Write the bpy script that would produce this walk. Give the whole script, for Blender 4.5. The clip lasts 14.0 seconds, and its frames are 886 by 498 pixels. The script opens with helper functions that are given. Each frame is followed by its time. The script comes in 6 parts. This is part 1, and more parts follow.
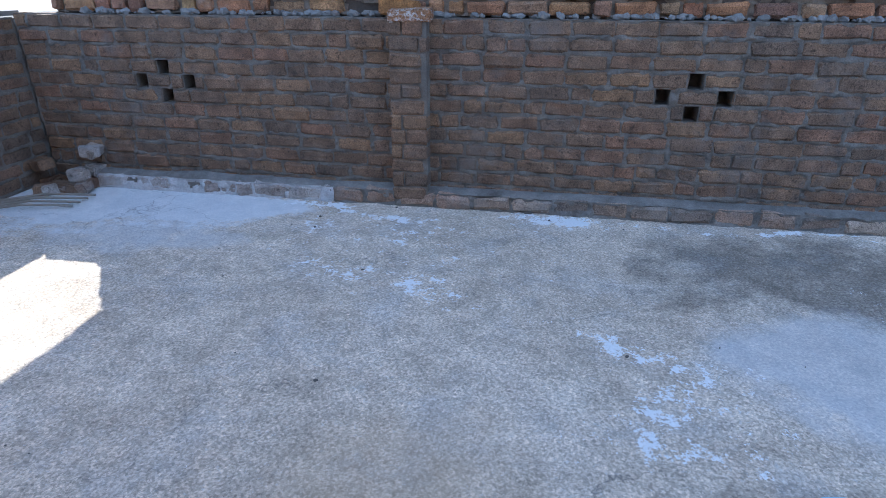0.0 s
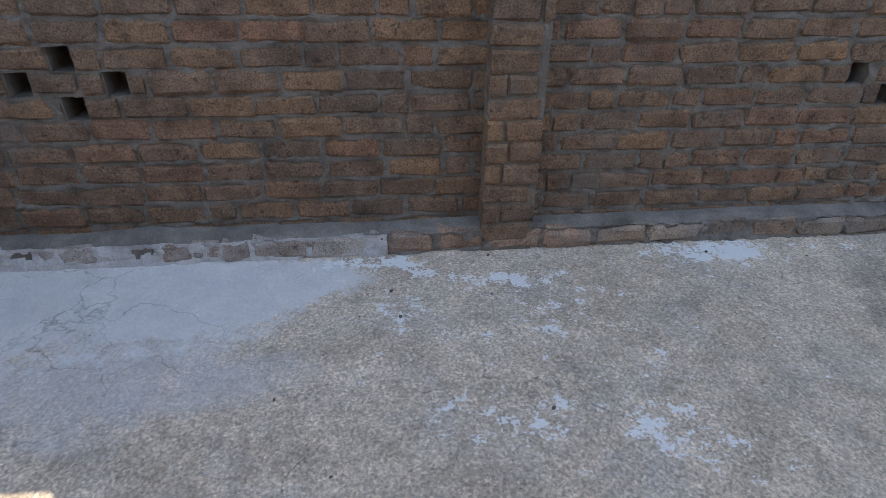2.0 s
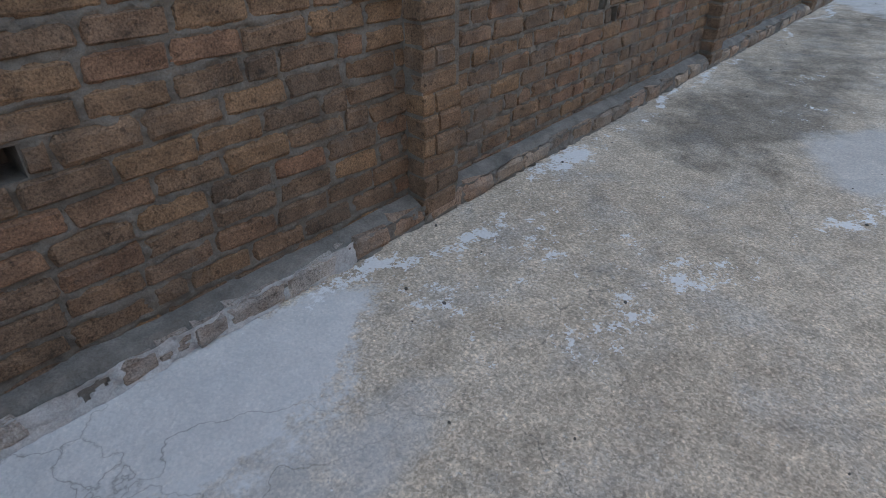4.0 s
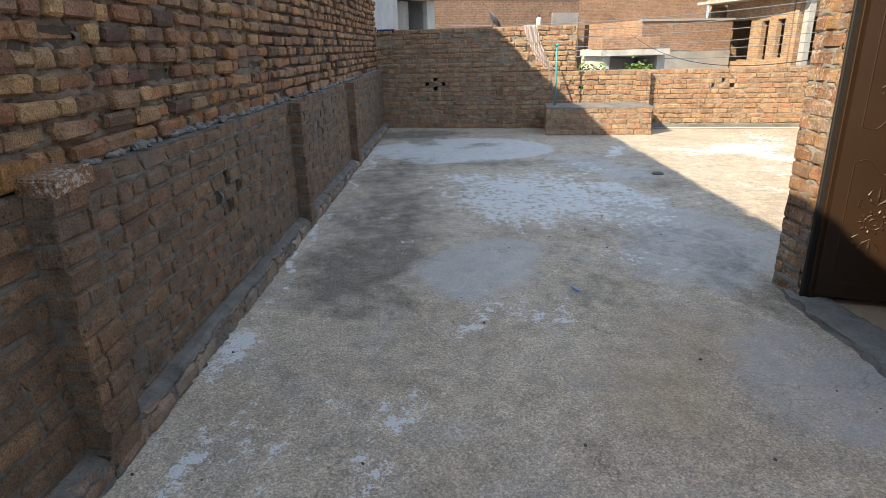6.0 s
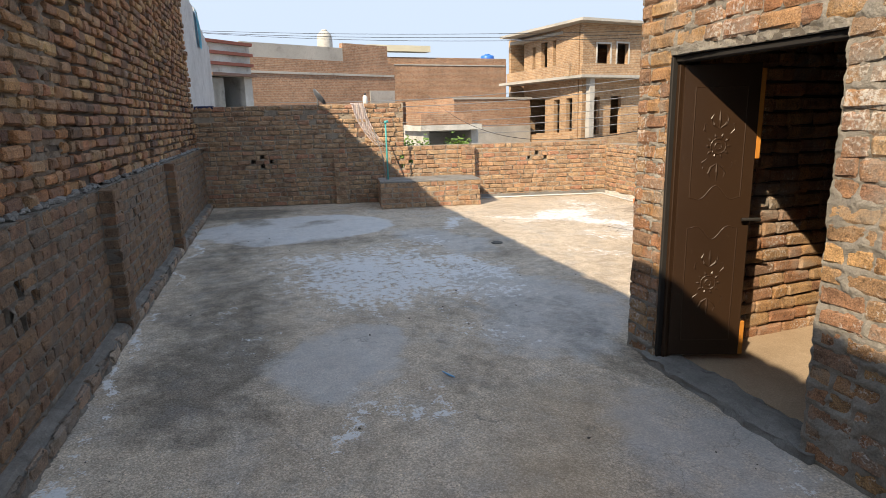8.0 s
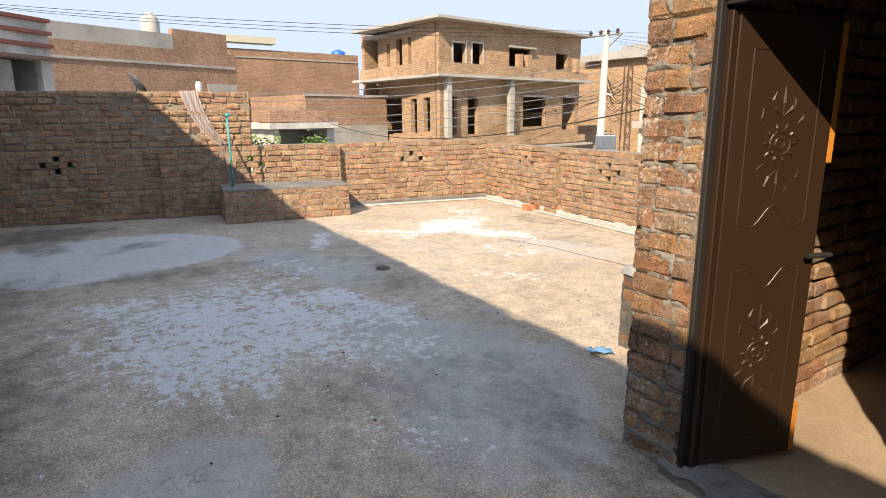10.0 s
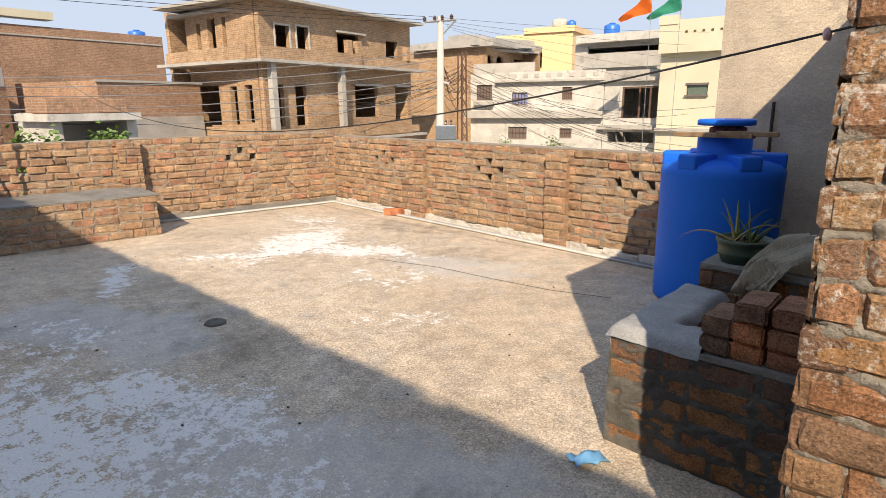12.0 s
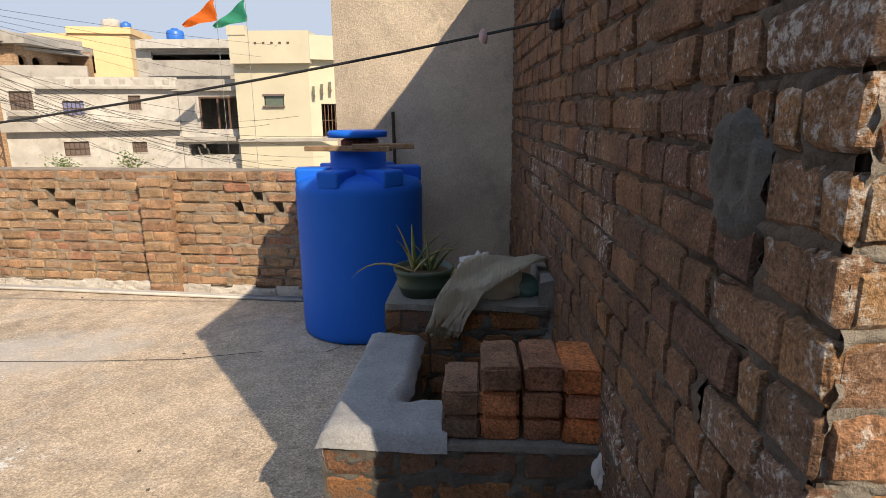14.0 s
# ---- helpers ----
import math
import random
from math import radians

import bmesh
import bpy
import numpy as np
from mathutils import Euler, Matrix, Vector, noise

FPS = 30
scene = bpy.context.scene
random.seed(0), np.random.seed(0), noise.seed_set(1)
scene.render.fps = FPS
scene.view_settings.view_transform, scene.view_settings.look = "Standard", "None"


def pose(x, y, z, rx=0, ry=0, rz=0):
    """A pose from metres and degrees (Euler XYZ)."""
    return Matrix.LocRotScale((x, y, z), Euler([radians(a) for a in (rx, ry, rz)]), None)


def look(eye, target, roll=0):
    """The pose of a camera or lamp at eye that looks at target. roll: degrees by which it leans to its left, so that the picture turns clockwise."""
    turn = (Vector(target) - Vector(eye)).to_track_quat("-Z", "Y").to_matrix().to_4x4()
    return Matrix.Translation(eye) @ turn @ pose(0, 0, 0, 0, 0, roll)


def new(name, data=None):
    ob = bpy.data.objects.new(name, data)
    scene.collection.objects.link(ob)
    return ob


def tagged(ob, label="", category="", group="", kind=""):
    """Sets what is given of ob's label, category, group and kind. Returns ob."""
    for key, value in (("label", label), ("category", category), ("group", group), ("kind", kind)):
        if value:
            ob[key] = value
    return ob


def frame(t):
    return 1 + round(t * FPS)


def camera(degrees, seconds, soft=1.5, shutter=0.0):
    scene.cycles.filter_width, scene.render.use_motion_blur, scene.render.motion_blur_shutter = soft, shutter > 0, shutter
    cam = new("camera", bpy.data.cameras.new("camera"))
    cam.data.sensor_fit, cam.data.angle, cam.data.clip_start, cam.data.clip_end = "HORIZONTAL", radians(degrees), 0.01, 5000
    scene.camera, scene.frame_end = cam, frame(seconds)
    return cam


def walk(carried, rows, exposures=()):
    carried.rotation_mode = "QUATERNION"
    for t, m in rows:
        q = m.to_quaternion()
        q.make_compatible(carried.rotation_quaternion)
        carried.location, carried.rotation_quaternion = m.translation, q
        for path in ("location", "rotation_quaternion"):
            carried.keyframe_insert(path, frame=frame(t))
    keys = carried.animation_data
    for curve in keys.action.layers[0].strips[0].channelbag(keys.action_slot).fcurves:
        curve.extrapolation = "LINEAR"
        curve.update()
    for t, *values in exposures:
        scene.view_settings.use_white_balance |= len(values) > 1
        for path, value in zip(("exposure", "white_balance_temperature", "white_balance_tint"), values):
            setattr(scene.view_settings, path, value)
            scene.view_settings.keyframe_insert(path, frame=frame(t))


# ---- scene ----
cam = camera(74.1, 14.0, soft=0.8)
PATH = [
    (0, (-1.36, 1.762, 1.336), (-1.676, 3.551, 0.5), 0.1),
    (0.5, (-1.536, 2.275, 1.359), (-1.8, 4.046, 0.468), 0.3),
    (1, (-1.848, 2.533, 1.38), (-2.014, 4.264, 0.393), 0.5),
    (1.5, (-2.247, 2.736, 1.395), (-2.282, 4.446, 0.357), 0.6),
    (2, (-2.705, 3.057, 1.333), (-2.513, 4.76, 0.303), 0.9),
    (2.2, (-2.858, 3.148, 1.347), (-2.569, 4.846, 0.331), 1.0),
    (4.3, (-3.969, 3.678, 1.315), (-2.543, 4.634, 0.289), -0.5),
    (4.5, (-3.969, 3.686, 1.291), (-2.431, 4.519, 0.32), -1.0),
    (5, (-4.004, 3.698, 1.396), (-2.276, 4.207, 0.527), -1.1),
    (5.5, (-4.085, 3.823, 1.502), (-2.25, 4.059, 0.741), -1.3),
    (6, (-4.125, 3.91, 1.549), (-2.235, 3.956, 0.898), -1.5),
    (6.5, (-4.143, 3.864, 1.583), (-2.221, 3.727, 1.045), -1.3),
    (7, (-4.136, 3.903, 1.629), (-2.215, 3.613, 1.156), -1.3),
    (7.5, (-4.044, 4.08, 1.597), (-2.144, 3.637, 1.158), -1.1),
    (7.7, (-3.97, 4.083, 1.593), (-2.079, 3.605, 1.154), -1.3),
    (9.8, (-2.326, 3.792, 1.513), (-0.613, 2.856, 1.079), -0.7),
    (10, (-2.17, 3.759, 1.498), (-0.485, 2.778, 1.053), -0.6),
    (10.5, (-1.712, 3.656, 1.48), (-0.09, 2.578, 1.029), -0.5),
    (11, (-1.357, 3.439, 1.464), (0.205, 2.288, 0.981), -0.4),
    (11.5, (-1.017, 3.23, 1.458), (0.441, 1.957, 0.956), -0.6),
    (12, (-0.684, 3.096, 1.45), (0.649, 1.684, 0.97), -0.6),
    (12.5, (-0.468, 2.86, 1.426), (0.713, 1.314, 0.961), -0.5),
    (13, (-0.31, 2.59, 1.48), (0.639, 0.885, 1.043), -0.3),
    (13.5, (-0.101, 2.453, 1.484), (0.537, 0.609, 1.047), -0.3),
    (14, (-0.081, 2.427, 1.445), (0.071, 0.487, 0.986), -0.5),
]
EXPOSURES = [(0.0, 2.08, 5480, 8), (0.5, 2.02, 5900, 9), (1.0, 1.96, 6450, 9), (1.5, 1.92, 6850, 10), (2.2, 1.9, 7050, 10), (4.3, 1.8, 7650, 8), (5.0, 1.7, 7750, 7), (6.5, 1.34, 7750, 8), (7.5, 1.2, 7900, 9), (10.0, 1.26, 7950, 12), (11.0, 1.2, 7850, 12), (12.5, 0.92, 8050, 13), (13.0, 0.84, 8050, 13), (14.0, 0.86, 8050, 13)]
walk(cam, [(t, look(eye, target, roll)) for t, eye, target, roll in PATH], EXPOSURES)


# ---- sky and sun ----
world = bpy.data.worlds.new("sky")
scene.world = world
world.use_nodes = True
wn = world.node_tree.nodes
sky = wn.new("ShaderNodeTexSky")
sky.sky_type, sky.sun_disc = "NISHITA", False
sky.sun_elevation, sky.sun_rotation = radians(36.5), radians(321.7)
sky.air_density, sky.dust_density, sky.ozone_density = 1.0, 0.7, 1.6
haze = wn.new("ShaderNodeMix")
haze.data_type, haze.blend_type = "RGBA", "DARKEN"
haze.inputs[0].default_value, haze.inputs[7].default_value = 1.0, (1.9, 2.5, 3.55, 1)
veil = wn.new("ShaderNodeMix")
veil.data_type = "RGBA"
veil.inputs[0].default_value, veil.inputs[7].default_value = 0.5, (1.8, 2.4, 3.45, 1)
world.node_tree.links.new(sky.outputs[0], haze.inputs[6])
world.node_tree.links.new(haze.outputs[2], veil.inputs[6])
world.node_tree.links.new(veil.outputs[2], wn["Background"].inputs[0])
wn["Background"].inputs[1].default_value = 0.15
SUN_WAY = Vector((0.62, -0.785, -0.74))
sun = new("sun", bpy.data.lights.new("sun", "SUN"))
sun.data.energy, sun.data.angle, sun.data.color = 2.9, radians(0.5), (1.0, 0.91, 0.78)
sun.matrix_world = look((0, 0, 12), Vector((0, 0, 12)) + SUN_WAY)


# ---- materials ----
def material(name, rough=0.85, metal=0.0):
    m = bpy.data.materials.new(name)
    m.use_nodes = True
    b = m.node_tree.nodes["Principled BSDF"]
    b.inputs["Roughness"].default_value, b.inputs["Metallic"].default_value = rough, metal
    return m, m.node_tree.nodes, m.node_tree.links, b


def noise_tex(nodes, links, scale, detail=5.0, rough=0.6, where=None):
    n = nodes.new("ShaderNodeTexNoise")
    n.inputs["Scale"].default_value, n.inputs["Detail"].default_value, n.inputs["Roughness"].default_value = scale, detail, rough
    if where is None:
        where = nodes.new("ShaderNodeNewGeometry").outputs["Position"]
    links.new(where, n.inputs["Vector"])
    return n.outputs["Fac"]


def ramp(nodes, links, fac, stops):
    r = nodes.new("ShaderNodeValToRGB")
    while len(r.color_ramp.elements) < len(stops):
        r.color_ramp.elements.new(0.5)
    for e, (at, c) in zip(r.color_ramp.elements, stops):
        e.position, e.color = at, (*c, 1) if isinstance(c, tuple) else (c, c, c, 1)
    links.new(fac, r.inputs[0])
    return r.outputs[0]


def mix(nodes, links, fac, a, b, blend="MIX"):
    n = nodes.new("ShaderNodeMix")
    n.data_type, n.blend_type = "RGBA", blend
    for socket, value in ((n.inputs[0], fac), (n.inputs[6], a), (n.inputs[7], b)):
        if isinstance(value, (int, float)):
            socket.default_value = value
        elif isinstance(value, tuple):
            socket.default_value = (*value, 1)
        else:
            links.new(value, socket)
    return n.outputs[2]


def calc(nodes, links, op, a, b=0.0):
    n = nodes.new("ShaderNodeMath")
    n.operation = op
    for socket, value in ((n.inputs[0], a), (n.inputs[1], b)):
        if isinstance(value, (int, float)):
            socket.default_value = value
        else:
            links.new(value, socket)
    return n.outputs[0]


def bump(nodes, links, bsdf, height, strength, distance):
    n = nodes.new("ShaderNodeBump")
    n.inputs["Strength"].default_value, n.inputs["Distance"].default_value = strength, distance
    links.new(height, n.inputs["Height"])
    links.new(n.outputs[0], bsdf.inputs["Normal"])


def brick_material(name, tones, smear, smear_tone, salt=0.0):
    """Fired clay: a tone for each brick, grain, cement smears and white salt."""
    m, n, l, b = material(name, 0.9)
    island = n.new("ShaderNodeNewGeometry").outputs["Random Per Island"]
    own = n.new("ShaderNodeObjectInfo").outputs["Random"]
    pick = calc(n, l, "FRACT", calc(n, l, "ADD", island, own))
    steps = [(i / (len(tones) - 1), c) for i, c in enumerate(tones)]
    tone = ramp(n, l, pick, steps)
    cloud = noise_tex(n, l, 9.0, 4.0)
    tone = mix(n, l, 1.0, tone, ramp(n, l, cloud, [(0.3, 0.58), (0.7, 1.34)]), "MULTIPLY")
    grain = noise_tex(n, l, 140.0, 4.0, 0.7)
    tone = mix(n, l, 1.0, tone, ramp(n, l, grain, [(0.32, 0.45), (0.68, 1.55)]), "MULTIPLY")
    pit = noise_tex(n, l, 38.0, 3.0, 0.6)
    tone = mix(n, l, 1.0, tone, ramp(n, l, pit, [(0.30, 0.45), (0.42, 1.0)]), "MULTIPLY")
    wide = noise_tex(n, l, 2.3, 6.0, 0.7)
    patch = ramp(n, l, calc(n, l, "ADD", wide, calc(n, l, "MULTIPLY", grain, 0.12)), [(0.60 - smear, 0.0), (0.80 - smear, 0.85)])
    tone = mix(n, l, patch, tone, smear_tone)
    if salt:
        spot = noise_tex(n, l, 55.0, 6.0, 0.75)
        area = noise_tex(n, l, 1.7, 3.0)
        white = ramp(n, l, calc(n, l, "ADD", calc(n, l, "MULTIPLY", spot, 0.7), calc(n, l, "MULTIPLY", area, 0.5)), [(0.72 - salt, 0.0), (0.80 - salt, 0.8)])
        tone = mix(n, l, white, tone, (0.62, 0.6, 0.57))
    l.new(tone, b.inputs["Base Color"])
    rough = noise_tex(n, l, 45.0, 6.0, 0.7)
    bump(n, l, b, calc(n, l, "ADD", rough, calc(n, l, "MULTIPLY", grain, 0.4)), 1.0, 0.012)
    return m


def cement_material(name, dark, light, scale=1.5, relief=0.004, stains=None):
    m, n, l, b = material(name, 0.92)
    tone = ramp(n, l, noise_tex(n, l, scale, 6.0, 0.65), [(0.3, dark), (0.7, light)])
    grain = noise_tex(n, l, 120.0, 5.0, 0.7)
    tone = mix(n, l, 1.0, tone, ramp(n, l, grain, [(0.3, 0.75), (0.7, 1.2)]), "MULTIPLY")
    if stains:
        tone = mix(n, l, ramp(n, l, noise_tex(n, l, scale * 2.7, 7.0, 0.7), [(0.55, 0.0), (0.68, 0.8)]), tone, stains)
    l.new(tone, b.inputs["Base Color"])
    coarse = noise_tex(n, l, 28.0, 7.0, 0.7)
    bump(n, l, b, calc(n, l, "ADD", coarse, calc(n, l, "MULTIPLY", grain, 0.3)), 0.8, relief)
    return m


def plain_material(name, colour, rough=0.6, metal=0.0, vary=0.15, scale=8.0):
    m, n, l, b = material(name, rough, metal)
    f = noise_tex(n, l, scale, 5.0)
    l.new(mix(n, l, 1.0, colour, ramp(n, l, f, [(0.3, 1 - vary), (0.7, 1 + vary)]), "MULTIPLY"), b.inputs["Base Color"])
    bump(n, l, b, noise_tex(n, l, 90.0, 4.0), 0.25, 0.002)
    return m


BRICK_LOW = brick_material("brick_brown", [(0.157, 0.103, 0.0694), (0.202, 0.125, 0.0762), (0.168, 0.11, 0.0739), (0.241, 0.14, 0.0739), (0.185, 0.121, 0.0806), (0.218, 0.118, 0.0717), (0.179, 0.112, 0.0694), (0.14, 0.0963, 0.0672)], 0.0, (0.165, 0.148, 0.132), 0.0)
BRICK_HIGH = brick_material("brick_orange", [(0.36, 0.20, 0.09), (0.30, 0.13, 0.07), (0.42, 0.26, 0.12), (0.16, 0.085, 0.06), (0.40, 0.19, 0.085), (0.10, 0.06, 0.045), (0.32, 0.20, 0.11), (0.24, 0.11, 0.07), (0.36, 0.22, 0.12)], -0.06, (0.30, 0.28, 0.25))
BRICK_BUFF = brick_material("brick_buff", [(0.362, 0.231, 0.140), (0.431, 0.290, 0.179), (0.282, 0.172, 0.116), (0.450, 0.268, 0.158), (0.341, 0.230, 0.149), (0.402, 0.200, 0.130)], -0.03, (0.36, 0.32, 0.27))
BRICK_ROOM = brick_material("brick_room", [(0.40, 0.22, 0.10), (0.30, 0.15, 0.09), (0.44, 0.26, 0.12), (0.24, 0.14, 0.09), (0.38, 0.17, 0.08)], 0.05, (0.29, 0.27, 0.24), 0.06)
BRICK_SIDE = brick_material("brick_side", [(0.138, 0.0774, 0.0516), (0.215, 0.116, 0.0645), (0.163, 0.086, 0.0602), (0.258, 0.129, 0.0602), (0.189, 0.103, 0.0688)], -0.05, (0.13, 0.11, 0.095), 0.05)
BRICK_SALT = brick_material("brick_salted", [(0.20, 0.115, 0.075), (0.28, 0.155, 0.085), (0.22, 0.125, 0.085), (0.32, 0.17, 0.08)], -0.03, (0.17, 0.15, 0.13), 0.085)
BRICK_SMEARED = brick_material("brick_smeared", [(0.30, 0.13, 0.055), (0.36, 0.17, 0.07), (0.20, 0.10, 0.065)], 0.08, (0.105, 0.10, 0.093))
BRICK_LOOSE = brick_material("brick_loose", [(0.583, 0.194, 0.0892), (0.276, 0.162, 0.105), (0.518, 0.211, 0.121), (0.68, 0.227, 0.081), (0.211, 0.138, 0.0972), (0.486, 0.194, 0.105)], -0.1, (0.3, 0.26, 0.22))
MORTAR = cement_material("mortar_grey", (0.11, 0.095, 0.08), (0.20, 0.175, 0.15), 5.0, 0.012)
MORTAR_LIGHT = cement_material("mortar_light", (0.20, 0.165, 0.13), (0.38, 0.32, 0.255), 5.0, 0.012)
MORTAR_FLUSH = cement_material("mortar_flush", (0.10, 0.088, 0.075), (0.235, 0.21, 0.18), 9.0, 0.025)
MORTAR_HIGH = cement_material("mortar_high", (0.13, 0.10, 0.075), (0.27, 0.215, 0.165), 5.0, 0.02)
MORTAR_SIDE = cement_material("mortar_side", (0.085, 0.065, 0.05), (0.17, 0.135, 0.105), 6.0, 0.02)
CEMENT_JAMB = cement_material("cement_jamb", (0.20, 0.18, 0.155), (0.38, 0.35, 0.31), 3.5, 0.03)
CEMENT_DARK = cement_material("cement_dark", (0.075, 0.072, 0.066), (0.15, 0.143, 0.13), 6.0, 0.012)
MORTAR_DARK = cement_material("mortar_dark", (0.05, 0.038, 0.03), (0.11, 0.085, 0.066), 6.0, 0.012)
PLASTER = cement_material("plaster_weathered", (0.36, 0.31, 0.25), (0.66, 0.57, 0.46), 1.6, 0.012, (0.34, 0.30, 0.25))
CEMENT = cement_material("cement_smooth", (0.25, 0.265, 0.285), (0.41, 0.425, 0.445), 4.5, 0.012)
DARK = plain_material("dark_inside", (0.05, 0.045, 0.04), 0.95)


def floor_material():
    """Cement screed with its lime bloom, dark algae, fresh slurry and rust, laid out by point attributes."""
    m, n, l, b = material("screed", 0.88)

    def layer(name):
        a = n.new("ShaderNodeAttribute")
        a.attribute_name = name
        return a.outputs["Fac"]

    grain = noise_tex(n, l, 95.0, 5.0, 0.75)
    chip = n.new("ShaderNodeTexVoronoi")
    chip.inputs["Scale"].default_value = 62.0
    l.new(n.new("ShaderNodeNewGeometry").outputs["Position"], chip.inputs["Vector"])
    cloud = noise_tex(n, l, 1.1, 6.0, 0.65)
    tone = ramp(n, l, cloud, [(0.28, (0.44, 0.352, 0.27)), (0.5, (0.60, 0.495, 0.385)), (0.72, (0.71, 0.60, 0.485))])
    tone = mix(n, l, 1.0, tone, ramp(n, l, grain, [(0.3, 0.58), (0.72, 1.36)]), "MULTIPLY")
    blot = noise_tex(n, l, 7.0, 8.0, 0.75)
    tone = mix(n, l, 1.0, tone, ramp(n, l, blot, [(0.3, 0.66), (0.7, 1.26)]), "MULTIPLY")
    hue = noise_tex(n, l, 2.6, 7.0, 0.7)
    tone = mix(n, l, ramp(n, l, hue, [(0.50, 0.0), (0.64, 0.36)]), tone, (0.42, 0.415, 0.405))
    fine = n.new("ShaderNodeTexVoronoi")
    fine.inputs["Scale"].default_value = 130.0
    l.new(n.new("ShaderNodeNewGeometry").outputs["Position"], fine.inputs["Vector"])
    tone = mix(n, l, 1.0, tone, ramp(n, l, fine.outputs["Color"], [(0.15, 0.74), (0.85, 1.26)]), "MULTIPLY")
    speck = noise_tex(n, l, 48.0, 6.0, 0.8)
    tone = mix(n, l, ramp(n, l, calc(n, l, "ADD", speck, calc(n, l, "MULTIPLY", blot, 0.35)), [(0.76, 0.0), (0.84, 0.55)]), tone, (0.72, 0.71, 0.69))
    tone = mix(n, l, 1.0, tone, ramp(n, l, chip.outputs["Distance"], [(0.1, 1.10), (0.6, 0.86)]), "MULTIPLY")
    slurry = ramp(n, l, calc(n, l, "ADD", layer("slurry"), calc(n, l, "MULTIPLY", calc(n, l, "SUBTRACT", noise_tex(n, l, 4.0, 6.0), 0.5), 0.7)), [(0.4, 0.0), (0.6, 0.85)])
    tone = mix(n, l, calc(n, l, "MULTIPLY", slurry, 0.58), tone, mix(n, l, cloud, (0.43, 0.45, 0.47), (0.55, 0.565, 0.58)))
    algae = ramp(n, l, calc(n, l, "ADD", layer("algae"), calc(n, l, "MULTIPLY", calc(n, l, "SUBTRACT", noise_tex(n, l, 3.6, 8.0, 0.75), 0.5), 1.9)), [(0.34, 0.0), (0.86, 0.9)])
    tone = mix(n, l, algae, tone, mix(n, l, 1.0, tone, (0.42, 0.43, 0.44), "MULTIPLY"))
    rust = ramp(n, l, calc(n, l, "ADD", layer("rust"), calc(n, l, "MULTIPLY", calc(n, l, "SUBTRACT", cloud, 0.5), 0.9)), [(0.3, 0.0), (0.8, 0.35)])
    tone = mix(n, l, rust, tone, (0.42, 0.29, 0.16))
    flake = noise_tex(n, l, 13.0, 10.0, 0.72)
    broad = noise_tex(n, l, 3.0, 5.0, 0.65)
    crumb = noise_tex(n, l, 70.0, 4.0, 0.7)
    ragged = calc(n, l, "ADD", calc(n, l, "MULTIPLY", calc(n, l, "SUBTRACT", flake, 0.5), 2.6), calc(n, l, "MULTIPLY", calc(n, l, "SUBTRACT", broad, 0.5), 1.2))
    ragged = calc(n, l, "ADD", ragged, calc(n, l, "MULTIPLY", calc(n, l, "SUBTRACT", crumb, 0.5), 1.1))
    wash = ramp(n, l, calc(n, l, "ADD", layer("wash"), calc(n, l, "MULTIPLY", ragged, 0.45)), [(0.36, 0.0), (0.62, 0.72)])
    tone = mix(n, l, calc(n, l, "MULTIPLY", wash, calc(n, l, "SUBTRACT", 1.0, calc(n, l, "MULTIPLY", algae, 0.8))), tone, mix(n, l, blot, (0.52, 0.54, 0.56), (0.78, 0.79, 0.80)))
    lime = ramp(n, l, calc(n, l, "ADD", calc(n, l, "SUBTRACT", layer("lime"), calc(n, l, "MULTIPLY", layer("algae"), 0.25)), ragged), [(0.57, 0.0), (0.66, 0.9)])
    tone = mix(n, l, lime, tone, mix(n, l, crumb, (0.62, 0.625, 0.63), (0.86, 0.86, 0.86)))
    crack = n.new("ShaderNodeTexVoronoi")
    crack.feature = "DISTANCE_TO_EDGE"
    crack.inputs["Scale"].default_value = 0.8
    bend = n.new("ShaderNodeVectorMath")
    bend.operation = "ADD"
    swirl = n.new("ShaderNodeTexNoise")
    swirl.inputs["Scale"].default_value, swirl.inputs["Detail"].default_value = 2.2, 6.0
    l.new(n.new("ShaderNodeNewGeometry").outputs["Position"], swirl.inputs["Vector"])
    l.new(swirl.outputs["Color"], bend.inputs[0])
    l.new(n.new("ShaderNodeNewGeometry").outputs["Position"], bend.inputs[1])
    l.new(bend.outputs[0], crack.inputs["Vector"])
    line = ramp(n, l, calc(n, l, "ADD", crack.outputs["Distance"], calc(n, l, "MULTIPLY", broad, 0.012)), [(0.006, 0.75), (0.0085, 0.0)])
    tone = mix(n, l, line, tone, (0.12, 0.11, 0.10))
    l.new(tone, b.inputs["Base Color"])
    l.new(ramp(n, l, slurry, [(0.0, 0.92), (1.0, 0.7)]), b.inputs["Roughness"])
    rough = calc(n, l, "ADD", calc(n, l, "MULTIPLY", grain, 1.0), calc(n, l, "MULTIPLY", lime, 0.25))
    rough = calc(n, l, "SUBTRACT", rough, calc(n, l, "MULTIPLY", calc(n, l, "MULTIPLY", chip.outputs["Distance"], calc(n, l, "SUBTRACT", 1.0, slurry)), 0.9))
    bump(n, l, b, rough, 0.7, 0.005)
    return m


SCREED = floor_material()


# ---- mesh helpers ----
def mesh_object(name, bm, mat, parent=None, smooth=False):
    me = bpy.data.meshes.new(name)
    bm.to_mesh(me)
    bm.free()
    for mt in mat if isinstance(mat, (list, tuple)) else (mat,):
        me.materials.append(mt)
    if smooth:
        for f in me.polygons:
            f.use_smooth = True
    ob = new(name, me)
    if parent is not None:
        ob.parent = parent
    return ob


